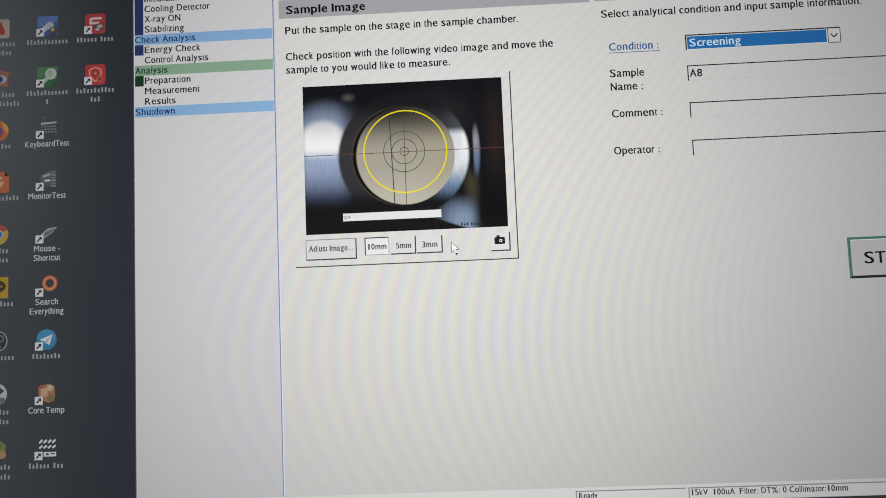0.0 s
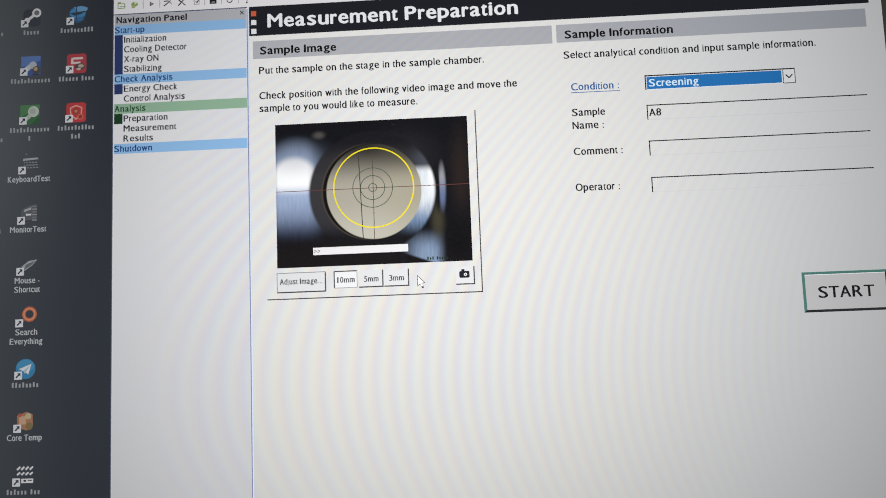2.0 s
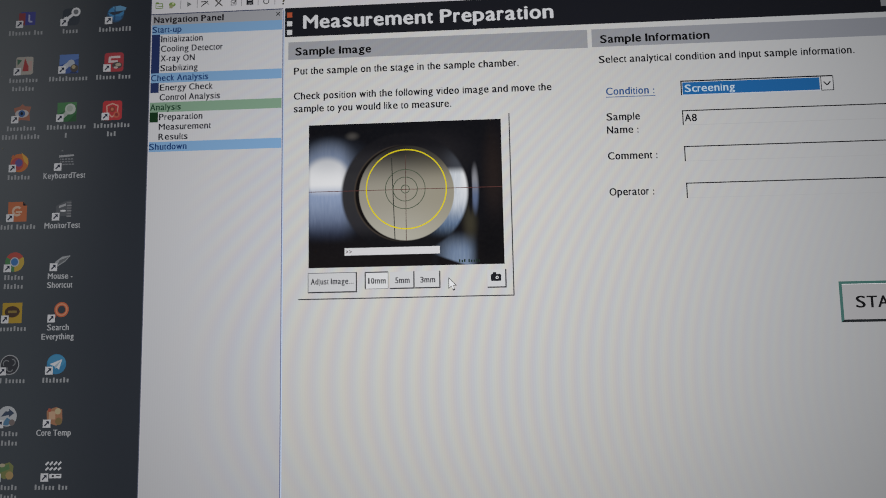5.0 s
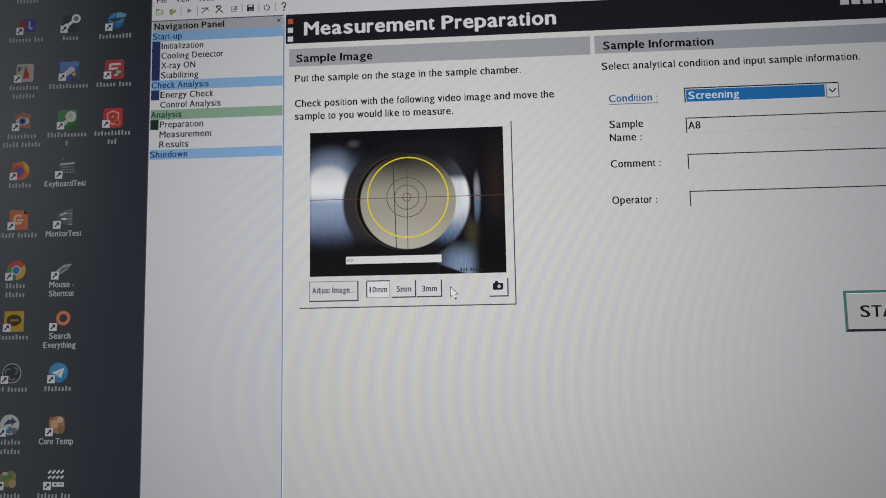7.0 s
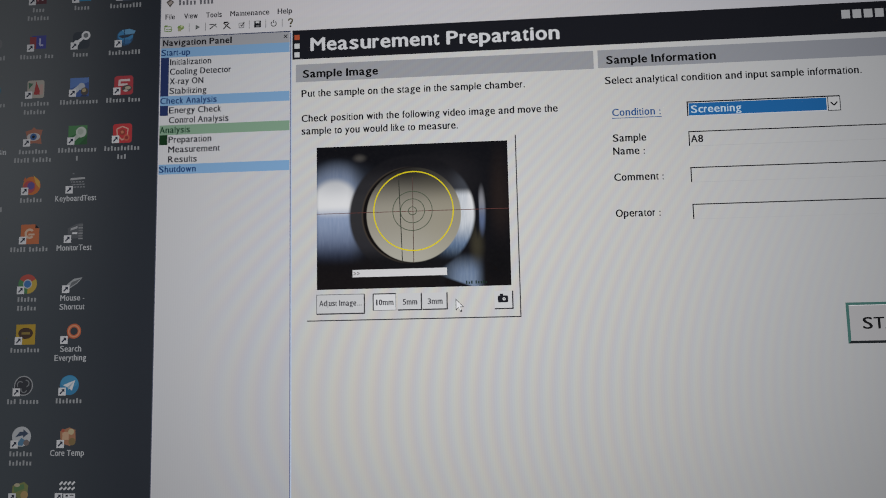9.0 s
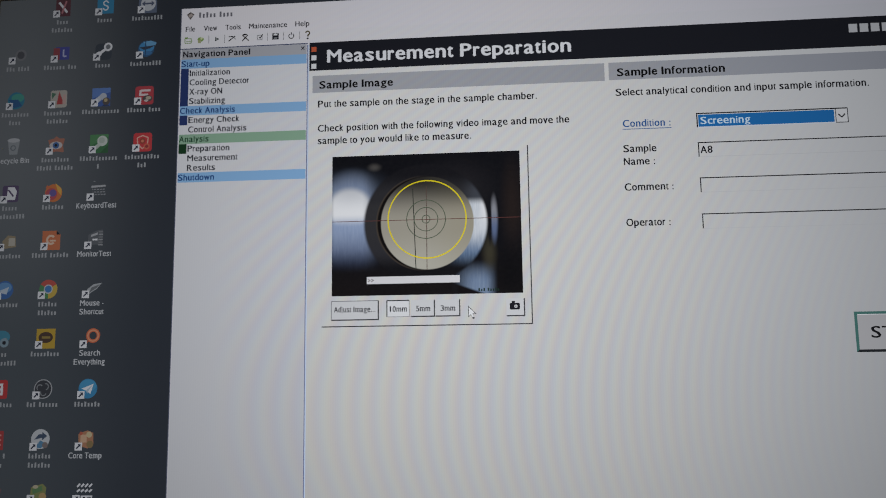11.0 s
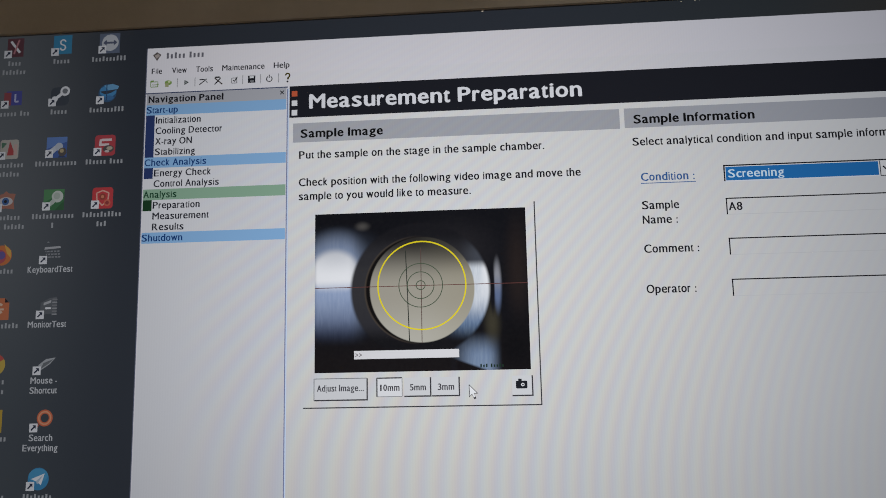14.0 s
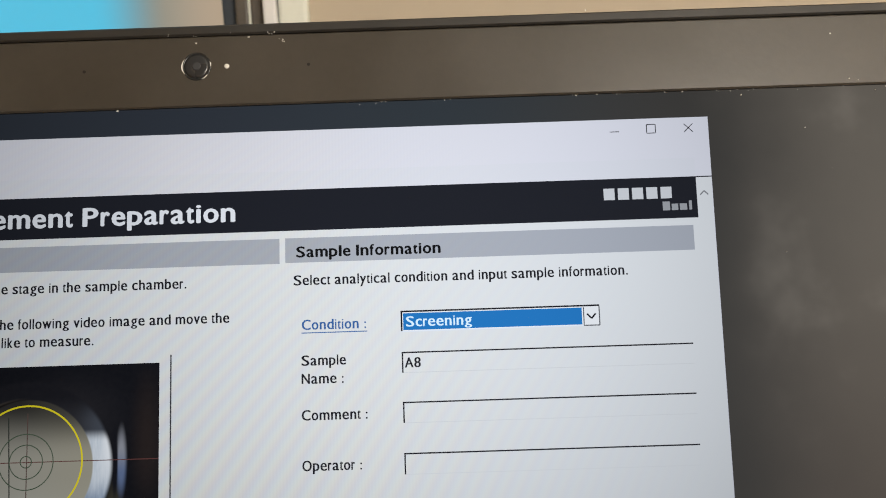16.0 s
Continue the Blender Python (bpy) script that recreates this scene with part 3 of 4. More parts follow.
Flat(5).line(988, -184, 993, -189, 1.6, GREY).line(993, -189, 998, -184, 1.6, GREY, 1).line(984, -207, WR, -207, 1.4, INK).done("scroll_arrow", panel)


class Small(Flat):
    """Flat shapes drawn smaller about a point."""

    middle, size = (0, 0), 0.84

    def poly(self, pts, m, up=0):
        a, b = self.middle
        return super().poly([(a + (p - a) * self.size, b + (q - b) * self.size) for p, q in pts], m, up)


def tool(kind, u):
    v, f = -222.5, Small(5)
    f.middle = (u, v)
    if kind == "folder":
        g = glow(120, 150, 80)
        for a in ((-7, -4, 7, -4), (7, -4, 7, 6), (7, 6, -7, 6), (-7, 6, -7, -6)):
            f.line(u + a[0], v + a[1], u + a[2], v + a[3], 1.5, g)
        f.rect(u - 7, v - 7, u - 1, v - 4, g, 1).line(u - 4, v + 2, u + 9, v + 2, 1.4, g, 1)
    elif kind == "leaf":
        f.disc(u, v - 1, 7, glow(128, 158, 84), 0, 5).rect(u - 6, v, u + 1, v + 7, glow(160, 164, 120), 1).disc(u + 2, v - 3, 2.5, glow(206, 214, 170), 2)
    elif kind == "play":
        f.poly(((u - 4, v - 5), (u + 5, v), (u - 4, v + 5)), glow(70, 76, 76)).poly(((u - 2.4, v - 2.2), (u + 1.8, v), (u - 2.4, v + 2.2)), glow(150, 156, 156), 1)
    elif kind == "pick":
        f.line(u - 8, v + 6, u + 6, v - 5, 2, INK).line(u - 8, v - 4, u + 2, v - 4, 2, INK, 1).line(u + 2, v - 4, u + 8, v + 3, 1.6, GREY, 2)
    elif kind == "tools":
        f.line(u - 7, v + 7, u + 5, v - 6, 2.2, INK).line(u - 7, v - 6, u + 8, v + 7, 2.2, glow(70, 64, 60), 1).line(u - 6, v - 7, u + 3, v - 7, 3, INK, 2)
    elif kind == "check":
        for a in ((-5, -4, 5, -4), (5, -4, 5, 6), (5, 6, -5, 6), (-5, 6, -5, -4)):
            f.line(u + a[0], v + a[1], u + a[2], v + a[3], 1.4, GREY)
        f.line(u - 2, v, u + 1, v + 3, 1.8, INK, 1).line(u + 1, v + 3, u + 6, v - 6, 1.8, INK, 2)
    elif kind == "disk":
        f.rect(u - 7, v - 7, u + 7, v + 7, BLACK).rect(u - 4, v - 6, u + 4, v - 2, LIGHT, 1).rect(u - 3, v + 2, u + 4, v + 6, GREY, 1)
    elif kind == "power":
        f.ring(u, v + 1, 4.5, 6.2, INK, 0, 20, -60, 240).line(u, v - 7, u, v - 1, 1.7, INK, 1)
    elif kind == "help":
        f.ring(u, v - 4, 2.6, 5.2, glow(74, 66, 24), 0, 16, -180, 60).line(u + 2, v - 1, u, v + 4, 3.4, glow(74, 66, 24), 1).disc(u, v + 8, 1.9, INK, 0, None, 10)
    f.done("toolbar_icon", panel)


for kind, u in (("folder", -263), ("leaf", -240), ("play", -210), ("pick", -182), ("tools", -158), ("check", -132), ("disk", -103.5), ("power", -75), ("help", -45.5)):
    tool(kind, u)
for u in (-225, -196, -118, -89, -60):
    Flat(5).line(u, -230, u, -215, 1.1, glow(150, 150, 154)).done("toolbar_divider", panel)

# navigation list
Flat(5).rect(WL + 2, -205.5, -47, -187, glow(172, 174, 180)).line(WL, -206.5, -45, -206.5, 1.8, glow(66, 76, 104), 1).done("navigation_header", panel)
text("Navigation Panel", -271, -149, -191.2, 10.6, glow(24, 24, 30), panel, 6, True)
Flat(6).line(-57, -201, -51, -195, 1.4, INK).line(-57, -195, -51, -201, 1.4, INK, 1).done("panel_close_mark", panel)
ROWS = [("Start-up", "head", 50), ("Initialization", "done", 71), ("Cooling Detector", "done", 105), ("X-ray ON", "done", 58), ("Stabilizing", "done", 63.5),
        ("Check Analysis", "head", 97), ("Energy Check", "done", 89), ("Control Analysis", "", 102), ("Analysis", "now", 52), ("Preparation", "here", 73),
        ("Measurement", "", 87.5), ("Results", "", 49), ("Shutdown", "head", 63)]
for i, (w, state, wide) in enumerate(ROWS):
    c = -178.6 + 17.2 * i
    if state in ("head", "now"):
        Flat(5).rect(WL + 2, c - 8.6, -47, c + 8.6, glow(136, 179, 220) if state == "head" else glow(138, 172, 147)).done("list_band", panel, "pale blue band" if state == "head" else "pale green band")
    if state in ("done", "here"):
        Flat(5).rect(WL + 2, c - 8.8, -260, c + 8.8, glow(40, 56, 104) if state == "done" else glow(22, 58, 32)).done("state_mark", panel, "dark blue square" if state == "done" else "dark green square")
    u = -274 if state in ("head", "now") else -258
    ink = glow(22, 62, 118) if state == "head" else glow(24, 66, 44) if state == "now" else glow(34, 36, 46)
    text(w, u, u + wide * 1.03, c + 5.2, 10.8, ink, panel, 6)

# banner
Flat(4).rect(-42, -207.5, 984, -156, BLACK).done("banner", panel, "black title banner")
for v, c in ((-195, glow(196, 92, 60)), (-179.5, LIGHT), (-164, LIGHT)):
    Flat(5).rect(-38.5, v - 4.5, -29.5, v + 4.5, c).done("banner_square", panel)
text("Measurement Preparation", -10, 412, -170, 22.5, glow(226, 228, 232), panel, 5, True, "banner_text")
f = Flat(5)
for i in range(5):
    f.rect(869 + i * 17.6, -195.5, 869 + i * 17.6 + 13.6, -181, glow(196, 198, 202))
f.done("logo_bar", panel, "pale logo as plain bars")
f = Flat(5)
for a, b, t in ((941, 950, -177), (952, 960, -174), (962, 971, -174), (973.5, 977, -177.5)):
    f.rect(a, t, b, -166, glow(150, 152, 156))
f.done("logo_bar", panel)

# section headers and text
Flat(4).rect(-36, -146.5, 467, -115.5, HEADER).done("section_header", panel)
Flat(4).rect(474, -146.8, 977, -116.2, HEADER).done("section_header", panel)
text("Sample Image", -24, 105.5, -123, 13, glow(6, 6, 9), panel, 5, True)
text("Sample Information", 487.5, 665, -122.8, 13, glow(6, 6, 9), panel, 5, True)
for w, a, b, v in (("Put the sample on the stage in the sample chamber.", -26, 352, -89),
                   ("Check position with the following video image and move the", -26, 405, -45.5),
                   ("sample to you would like to measure.", -26, 239, -23.5),
                   ("Select analytical condition and input sample information.", 484, 893, -88.3),
                   ("Sample", 492.5, 546.5, 9.4), ("Name :", 492.5, 543, 31.2), ("Comment :", 492, 571, 74.6), ("Operator :", 492, 563, 134)):
    text(w, a, b, v, 12.2, INK, panel, 5)
text("Condition :", 493.5, 571.5, -33.7, 12.2, glow(54, 92, 148), panel, 5, name="link_text")
Flat(5).line(493, -30, 573, -30, 1.2, glow(70, 104, 154)).done("link_underline", panel)

# input fields
f = Flat(5).rect(614.5, -52.2, 856, -28, glow(222, 224, 226)).line(614, -52.2, 856, -52.2, 2, INK, 1).line(615, -53.2, 615, -28, 2, INK, 2).line(614, -28, 836, -28, 1, glow(206, 214, 224), 4)
f.done("condition_box", panel, "drop-down box with a blue selection")
Flat(7).rect(617, -50, 834.5, -29.5, glow(32, 109, 176)).done("selection", panel, "bright blue selected line")
f = Flat(10).rect(836.5, -50.5, 855.5, -28, glow(216, 218, 220))
for a in ((836.5, -50.5, 836.5, -28), (836.5, -28.3, 856, -28.3), (855.5, -51.5, 855.5, -28)):
    f.line(*a, 1.3, glow(70, 72, 78), 1 + 0.1 * a[0] % 1)
f.line(840.5, -42.3, 845.8, -36.6, 2, INK, 3).line(845.8, -36.6, 851, -42.3, 2, INK, 4)
f.done("dropdown_button", panel)
text("Screening", 620, 700.5, -33.8, 12.2, glow(206, 226, 240), panel, 8)
for top in (-2.6, 57, 117.2):
    f = Flat(5).rect(615, top, 967, top + 24, PAGE).line(614, top, 967, top, 1.7, INK, 1).line(615, top, 615, top + 24, 1.7, INK, 2).line(616, top + 24, 967, top + 24, 0.8, glow(194, 196, 198), 3)
    f.done("text_field", panel, "white sunken text field")
text("A8", 617.5, 637, 15.4, 12, INK, panel, 9)
f = Flat(5).rect(839.5, 280.5, 972.5, 344, glow(184, 184, 186))
f.poly(((839.5, 280.5), (972.5, 280.5), (968.5, 284.5), (844, 284.5)), glow(72, 118, 112), 1).poly(((839.5, 280.5), (844, 284.5), (844, 340), (839.5, 344)), glow(72, 118, 112), 1)
f.poly(((972.5, 280.5), (972.5, 344), (968, 340), (968.5, 284.5)), glow(34, 38, 42), 1).poly(((839.5, 344), (844, 340), (968, 340), (972.5, 344)), glow(34, 38, 42), 1)
f.line(844, 285, 968.5, 285, 1, glow(234, 236, 238), 2)
f.done("start_button", panel, "grey bevelled button with a teal and black edge")
text("START", 862.5, 949.5, 321.8, 18, glow(20, 20, 24), panel, 9)

# video box
f = Flat(4).line(333.8, -9, 333.8, 291.4, 1.7, glow(58, 58, 62)).line(-17, 290.9, 334.4, 290.9, 1.7, glow(58, 58, 62), 1)
f.done("video_frame", panel, "thin dark edge of the video box")
Flat(5).rect(0, 0, 320, 240, video_mat()).done("video_picture", panel, "live picture of a pale disc in a steel ring")
f = Flat(6).line(0, 113.5, 320, 113.5, 1.0, glow(96, 56, 52)).line(161.5, 56, 161.5, 199, 1.1, glow(86, 66, 60), 1)
f.done("crosshair", panel, "thin dark red cross lines")
Flat(8).line(138.5, 60, 143, 197, 1.4, glow(48, 52, 46)).done("disc_line", panel)
for r in (6.7, 20, 32.8):
    Flat(9).ring(160.7, 113, r - 0.6, r + 0.6, glow(70, 84, 66)).done("target_ring", panel, "thin dark green ring")
Flat(10).ring(162.3, 113, 65.0, 67.1, glow(226, 208, 28), 0, 64).done("aiming_circle", panel, "bright yellow circle")
Flat(8).rect(59.7, 208.5, 216, 220.8, glow(214, 214, 216)).done("message_strip", panel)
text(">>", 61.5, 71.5, 218.5, 7.5, glow(110, 104, 106), panel, 9)
bars((3, 5), 246, 282, 236, 5, glow(24, 46, 34), panel, 8)


def push_button(u0, v0, u1, v1, sunk, words, a, b, full=True):
    f = Flat(4).rect(u0, v0, u1, v1, glow(204, 206, 208) if not sunk else glow(216, 218, 220))
    d = glow(60, 60, 64)
    if sunk:
        f.line(u0, v0, u1, v0, 1.8, d, 1).line(u0, v0, u0, v1, 1.8, d, 2).line(u0, v1, u1, v1, 0.9, GREY, 3).line(u1, v0, u1, v1, 0.9, GREY, 4)
    else:
        f.line(u0, v1, u1, v1, 2.0, d, 1).line(u1, v0, u1, v1 + 1, 2.0, d, 2)
        if full:
            f.line(u0, v0, u1, v0, 1.2, GREY, 3).line(u0, v0, u0, v1, 1.2, GREY, 4)
    f.done("button", panel, "small grey " + ("pressed" if sunk else "raised") + " button")
    if words:
        text(words, a, b, v0 + 18.6, 9.2, glow(64, 64, 70), panel, 9)


push_button(-0.5, 248.5, 79, 280, False, "Adjust Image...", 4, 74)
push_button(93.5, 249, 131, 276, True, "10mm", 97.5, 127)
push_button(134, 249, 173, 276, False, "5mm", 142.5, 166, False)
push_button(175, 249, 215, 276, False, "3mm", 183.5, 207.5, False)
push_button(292, 249, 321.5, 277.5, False, "", 0, 0, False)
f = Flat(9).rounded(297.5, 256.5, 314, 267.5, 2, BLACK).rect(301, 253.5, 306, 257, BLACK, 1).disc(307.5, 262, 2.5, LIGHT, 2).disc(307.5, 262, 1.2, BLACK, 3)
f.done("camera_mark", panel, "tiny black camera sign")

# pointer
tip = (230, 262)
shape = ((0, 0), (0, 17), (4, 13.4), (6.8, 19.6), (9.4, 18.4), (6.7, 12.4), (12, 12.2))
f = Flat(14)
for grow, c, up in ((1.28, glow(50, 50, 54), 0), (1.0, glow(226, 228, 230), 2)):
    p = [(tip[0] + 0.88 * ((a - 4) * grow + 4), tip[1] + 0.88 * ((b - 9) * grow + 9)) for a, b in shape]
    f.poly((p[0], p[1], p[2]), c, up).poly((p[2], p[3], p[4], p[5]), c, up).poly((p[0], p[2], p[5], p[6]), c, up)
f.done("mouse_pointer", panel, "white arrow pointer with a dark edge")

# status bar
f = Flat(4).rect(WL + 1, 645, WR, 669, glow(200, 200, 200))
f.line(404, 650.5, 570, 650.5, 1.6, GREY, 1).line(404, 650, 404, 668, 1.6, GREY, 2).line(574, 650.5, 1002, 650.5, 1.6, GREY, 1).line(574, 650, 574, 668, 1.6, GREY, 2)
f.done("status_bar", panel)
text("Ready", 408, 436, 661.5, 9, glow(60, 60, 64), panel, 7)
text("15kV  100uA  Filter: DT%: 0 Collimator:10mm", 577, 810, 661.5, 9, glow(60, 60, 64), panel, 7)

# slanted mark of the wallpaper, as plain strokes
e1, e2 = Vector((0.80, -0.60)), Vector((0.60, 0.80))


def slanted(p, q):
    w = Vector((1021, 329)) + e1 * p + e2 * q
    return w.x, w.y


CREAM = glow(224, 217, 206)
f = Flat(0.5)


def stroke(pts, w):
    """A broad band along a bent line, rounded at its bends."""
    for i, (a, b) in enumerate(zip(pts, pts[1:])):
        d = (Vector(b) - Vector(a)).normalized()
        s = Vector((-d.y, d.x)) * w / 2
        f.poly([slanted(*q) for q in (Vector(a) + s, Vector(b) + s, Vector(b) - s, Vector(a) - s)], CREAM, 0.004 * len(f.bm.faces))
        if i:
            f.poly([slanted(a[0] + w / 2 * math.cos(q * math.pi / 10), a[1] + w / 2 * math.sin(q * math.pi / 10)) for q in range(20)], CREAM, 0.004 * len(f.bm.faces))


stroke(((8, 0), (8, 108)), 16)
stroke(((1, 8), (18, 8), (26, 11), (30.5, 19), (31, 46), (27, 55), (18, 59), (8, 59)), 16)
stroke(((55, 57), (55, 40), (59, 33), (67, 30), (76, 34), (81, 43), (83, 108)), 16)
stroke(((124.5, 0), (127, 108)), 16)
stroke(((125, 42), (118, 37), (110, 35), (103, 38), (101, 46), (100, 102), (105, 110), (114, 112), (126, 104)), 15)
stroke(((-12, 26), (-12, 108)), 14)
f.done("wallpaper_mark", panel, "slanted cream strokes on the dark wallpaper")

# ---- desktop icons ----
def icon_shapes(kind, f, u, v):
    """Draws one desktop icon about (u, v), about 34 rows high."""
    def tint(r, g, b):
        return glow(*(round(0.72 * x + 0.28 * y) for x, y in ((r, 104), (g, 106), (b, 110))))

    W, D = glow(206, 208, 212), glow(40, 42, 48)
    if kind == "headset":
        f.rect(u - 17, v - 17, u + 17, v + 17, tint(84, 98, 122)).disc(u + 1, v - 1, 14, tint(206, 210, 216), 1)
        f.poly(((u - 11, v - 1), (u - 5, v - 6), (u - 5, v + 4)), tint(70, 80, 104), 2).poly(((u + 13, v - 1), (u + 7, v - 6), (u + 7, v + 4)), tint(70, 80, 104), 2).rect(u - 6, v - 2.5, u + 8, v + 0.8, tint(70, 80, 104), 3)
    elif kind == "globe":
        f.disc(u, v - 1, 15, tint(30, 72, 116)).disc(u + 1, v - 4, 14, tint(52, 134, 196), 1, 10).poly(((u - 6, v - 14), (u + 8, v - 16), (u + 19, v - 12), (u + 17, v - 7), (u + 2, v - 6)), tint(96, 164, 214), 2)
        f.poly(((u - 13, v - 4), (u + 17, v - 7), (u + 6, v - 1), (u - 4, v + 1)), tint(36, 44, 58), 3).line(u - 1, v - 15, u - 1, v + 11, 1.6, tint(24, 58, 98), 4).disc(u + 3, v + 7, 8, tint(44, 104, 164), 2, 4)
    elif kind == "red_letter":
        f.rounded(u - 17, v - 17, u + 17, v + 17, 5, tint(184, 46, 54)).line(u - 6, v - 9, u + 11, v - 9, 4, tint(236, 214, 214), 1).line(u - 7, v - 10, u - 8, v + 1, 4, tint(236, 214, 214), 2).line(u - 8, v - 1, u + 7, v - 1, 4, tint(236, 214, 214), 3)
        f.disc(u + 6, v + 6, 9, tint(70, 60, 60), 4, 6).disc(u + 8, v + 5, 5, tint(190, 176, 150), 5, 3).disc(u + 4, v + 10, 4, tint(214, 196, 190), 5, 2)
    elif kind == "red_shield":
        f.rounded(u - 17, v - 17, u + 17, v + 17, 5, tint(204, 42, 46))
        for a in ((-10, -8, 0, -12), (0, -12, 10, -8), (10, -8, 9, 3), (9, 3, 0, 12), (0, 12, -9, 3), (-9, 3, -10, -8)):
            f.line(u + a[0], v + a[1], u + a[2], v + a[3], 2.2, tint(236, 170, 150), 1)
        f.disc(u, v - 2, 5.2, tint(150, 50, 34), 2).disc(u, v - 2, 2.6, tint(222, 120, 86), 3).disc(u + 8, v + 8, 5.5, tint(214, 92, 66), 4).disc(u + 8, v + 8, 3, tint(150, 40, 38), 5)
    elif kind == "cyan_square":
        f.rect(u - 15, v - 18, u + 16, v + 14, tint(40, 130, 176)).ring(u + 1, v - 6, 3, 5.4, W, 1, 16, 90, 360).ring(u + 1, v + 3, 3, 5.4, W, 1, 16, -90, 180)
    elif kind == "piston":
        f.rounded(u - 15, v - 15, u + 16, v + 16, 8, tint(44, 52, 62)).line(u - 12, v + 8, u + 8, v - 7, 5, W, 1).disc(u + 9, v - 8, 8, W, 2).disc(u + 9, v - 8, 4.5, tint(110, 114, 120), 3).disc(u - 8, v + 5, 5, W, 2)
    elif kind == "blue_disks":
        f.rect(u - 17, v - 17, u + 17, v + 17, tint(52, 84, 158)).poly(((u - 17, v - 17), (u + 17, v - 17), (u + 17, v - 9), (u - 17, v + 2)), tint(84, 122, 196), 1)
        f.poly(((u - 14, v + 5), (u + 3, v - 7), (u + 9, v - 3), (u - 6, v + 11)), tint(206, 212, 222), 2).disc(u + 4, v - 1, 6.5, tint(190, 198, 210), 3).disc(u + 10, v + 8, 7, tint(74, 66, 62), 4).disc(u + 9, v + 6, 3.4, tint(184, 164, 120), 5).poly(((u + 2, v + 17), (u + 8, v + 11), (u + 17, v + 17)), tint(36, 50, 92), 4)
    elif kind == "green_disk":
        f.rect(u - 17, v - 17, u + 17, v + 17, tint(44, 104, 56)).poly(((u - 17, v - 17), (u + 17, v - 17), (u + 17, v - 12), (u - 17, v + 4)), tint(66, 130, 74), 1).poly(((u + 17, v + 2), (u + 17, v + 17), (u + 2, v + 17)), tint(34, 82, 44), 1)
        f.disc(u + 6, v - 5, 9.5, tint(206, 214, 204), 2).disc(u + 5, v - 6, 5.5, tint(178, 192, 178), 3).poly(((u - 12, v + 8), (u - 1, v - 2), (u + 4, v + 3), (u - 8, v + 13)), tint(190, 200, 190), 2)
    elif kind == "keyboard":
        f.poly(((u - 10, v - 10), (u + 15, v - 11), (u + 16, v - 8), (u - 11, v - 6)), tint(176, 178, 182))
        for k in range(3):
            f.rect(u - 9 + k, v - 4 + 4.5 * k, u + 14 + k, v - 2 + 4.5 * k, tint(134, 138, 144), 1)
            for w in range(4):
                f.rect(u - 7 + k + 5.4 * w, v - 4 + 4.5 * k, u - 6 + k + 5.4 * w, v - 2 + 4.5 * k, D, 2)
        f.poly(((u - 8, v - 17), (u - 5, v - 19), (u - 3, v - 17)), tint(134, 138, 142))
    elif kind == "monitor":
        f.poly(((u - 12, v - 8), (u + 2, v - 15), (u + 14, v - 17), (u + 14, v + 9), (u - 12, v + 10)), tint(82, 86, 92)).poly(((u - 7, v - 8), (u + 5, v - 12), (u + 5, v - 8), (u - 7, v - 4)), tint(176, 178, 182), 1).rect(u - 4, v - 1, u + 5, v + 2, W, 1)
        for k in range(6):
            f.rect(u + 7, v - 14 + 4.6 * k, u + 15, v - 12 + 4.6 * k, tint(150, 152, 156) if k % 2 else tint(116, 118, 122), 2)
    elif kind == "mouse":
        f.poly(((u - 10, v + 2), (u + 2, v - 7), (u + 17, v - 9), (u + 8, v + 1), (u - 6, v + 10)), tint(168, 172, 176)).poly(((u - 2, v - 1), (u + 14, v - 7), (u + 7, v + 0), (u - 6, v + 8)), tint(96, 100, 104), 1)
    elif kind == "search":
        f.ring(u + 5, v - 4, 6.5, 12.5, tint(214, 96, 56), 0, 32).ring(u + 5, v - 4, 8.2, 10.4, tint(236, 150, 106), 1, 32).line(u - 5, v + 5, u - 11, v + 12, 5, tint(196, 84, 50), 2)
    elif kind == "plane":
        f.disc(u, v, 16.5, tint(40, 128, 184)).disc(u, v - 5, 15, tint(56, 146, 198), 1, 10).poly(((u - 11, v), (u + 10, v - 8), (u + 5, v + 9), (u - 2, v + 4)), W, 2).poly(((u - 3, v + 3), (u + 8, v - 6), (u - 1, v + 8)), tint(176, 200, 216), 3)
    elif kind == "chip":
        f.poly(((u - 13, v - 10), (u - 6, v - 13), (u + 3, v - 16), (u + 13, v - 12), (u + 14, v + 6), (u + 4, v + 14), (u - 12, v + 9)), tint(176, 116, 80)).rect(u - 9, v - 9, u + 2, v + 4, tint(214, 170, 132), 1).disc(u + 8, v + 7, 6, tint(132, 106, 60), 2).disc(u + 6, v - 9, 5, tint(206, 186, 140), 2).disc(u - 8, v - 11, 3, tint(186, 80, 56), 3)
    elif kind == "clapper":
        for k in range(4):
            f.line(u - 11 + 7 * k, v - 9, u - 6 + 7 * k, v - 14, 3, W).line(u - 11 + 7 * k, v - 1, u - 6 + 7 * k, v - 5, 3, W)
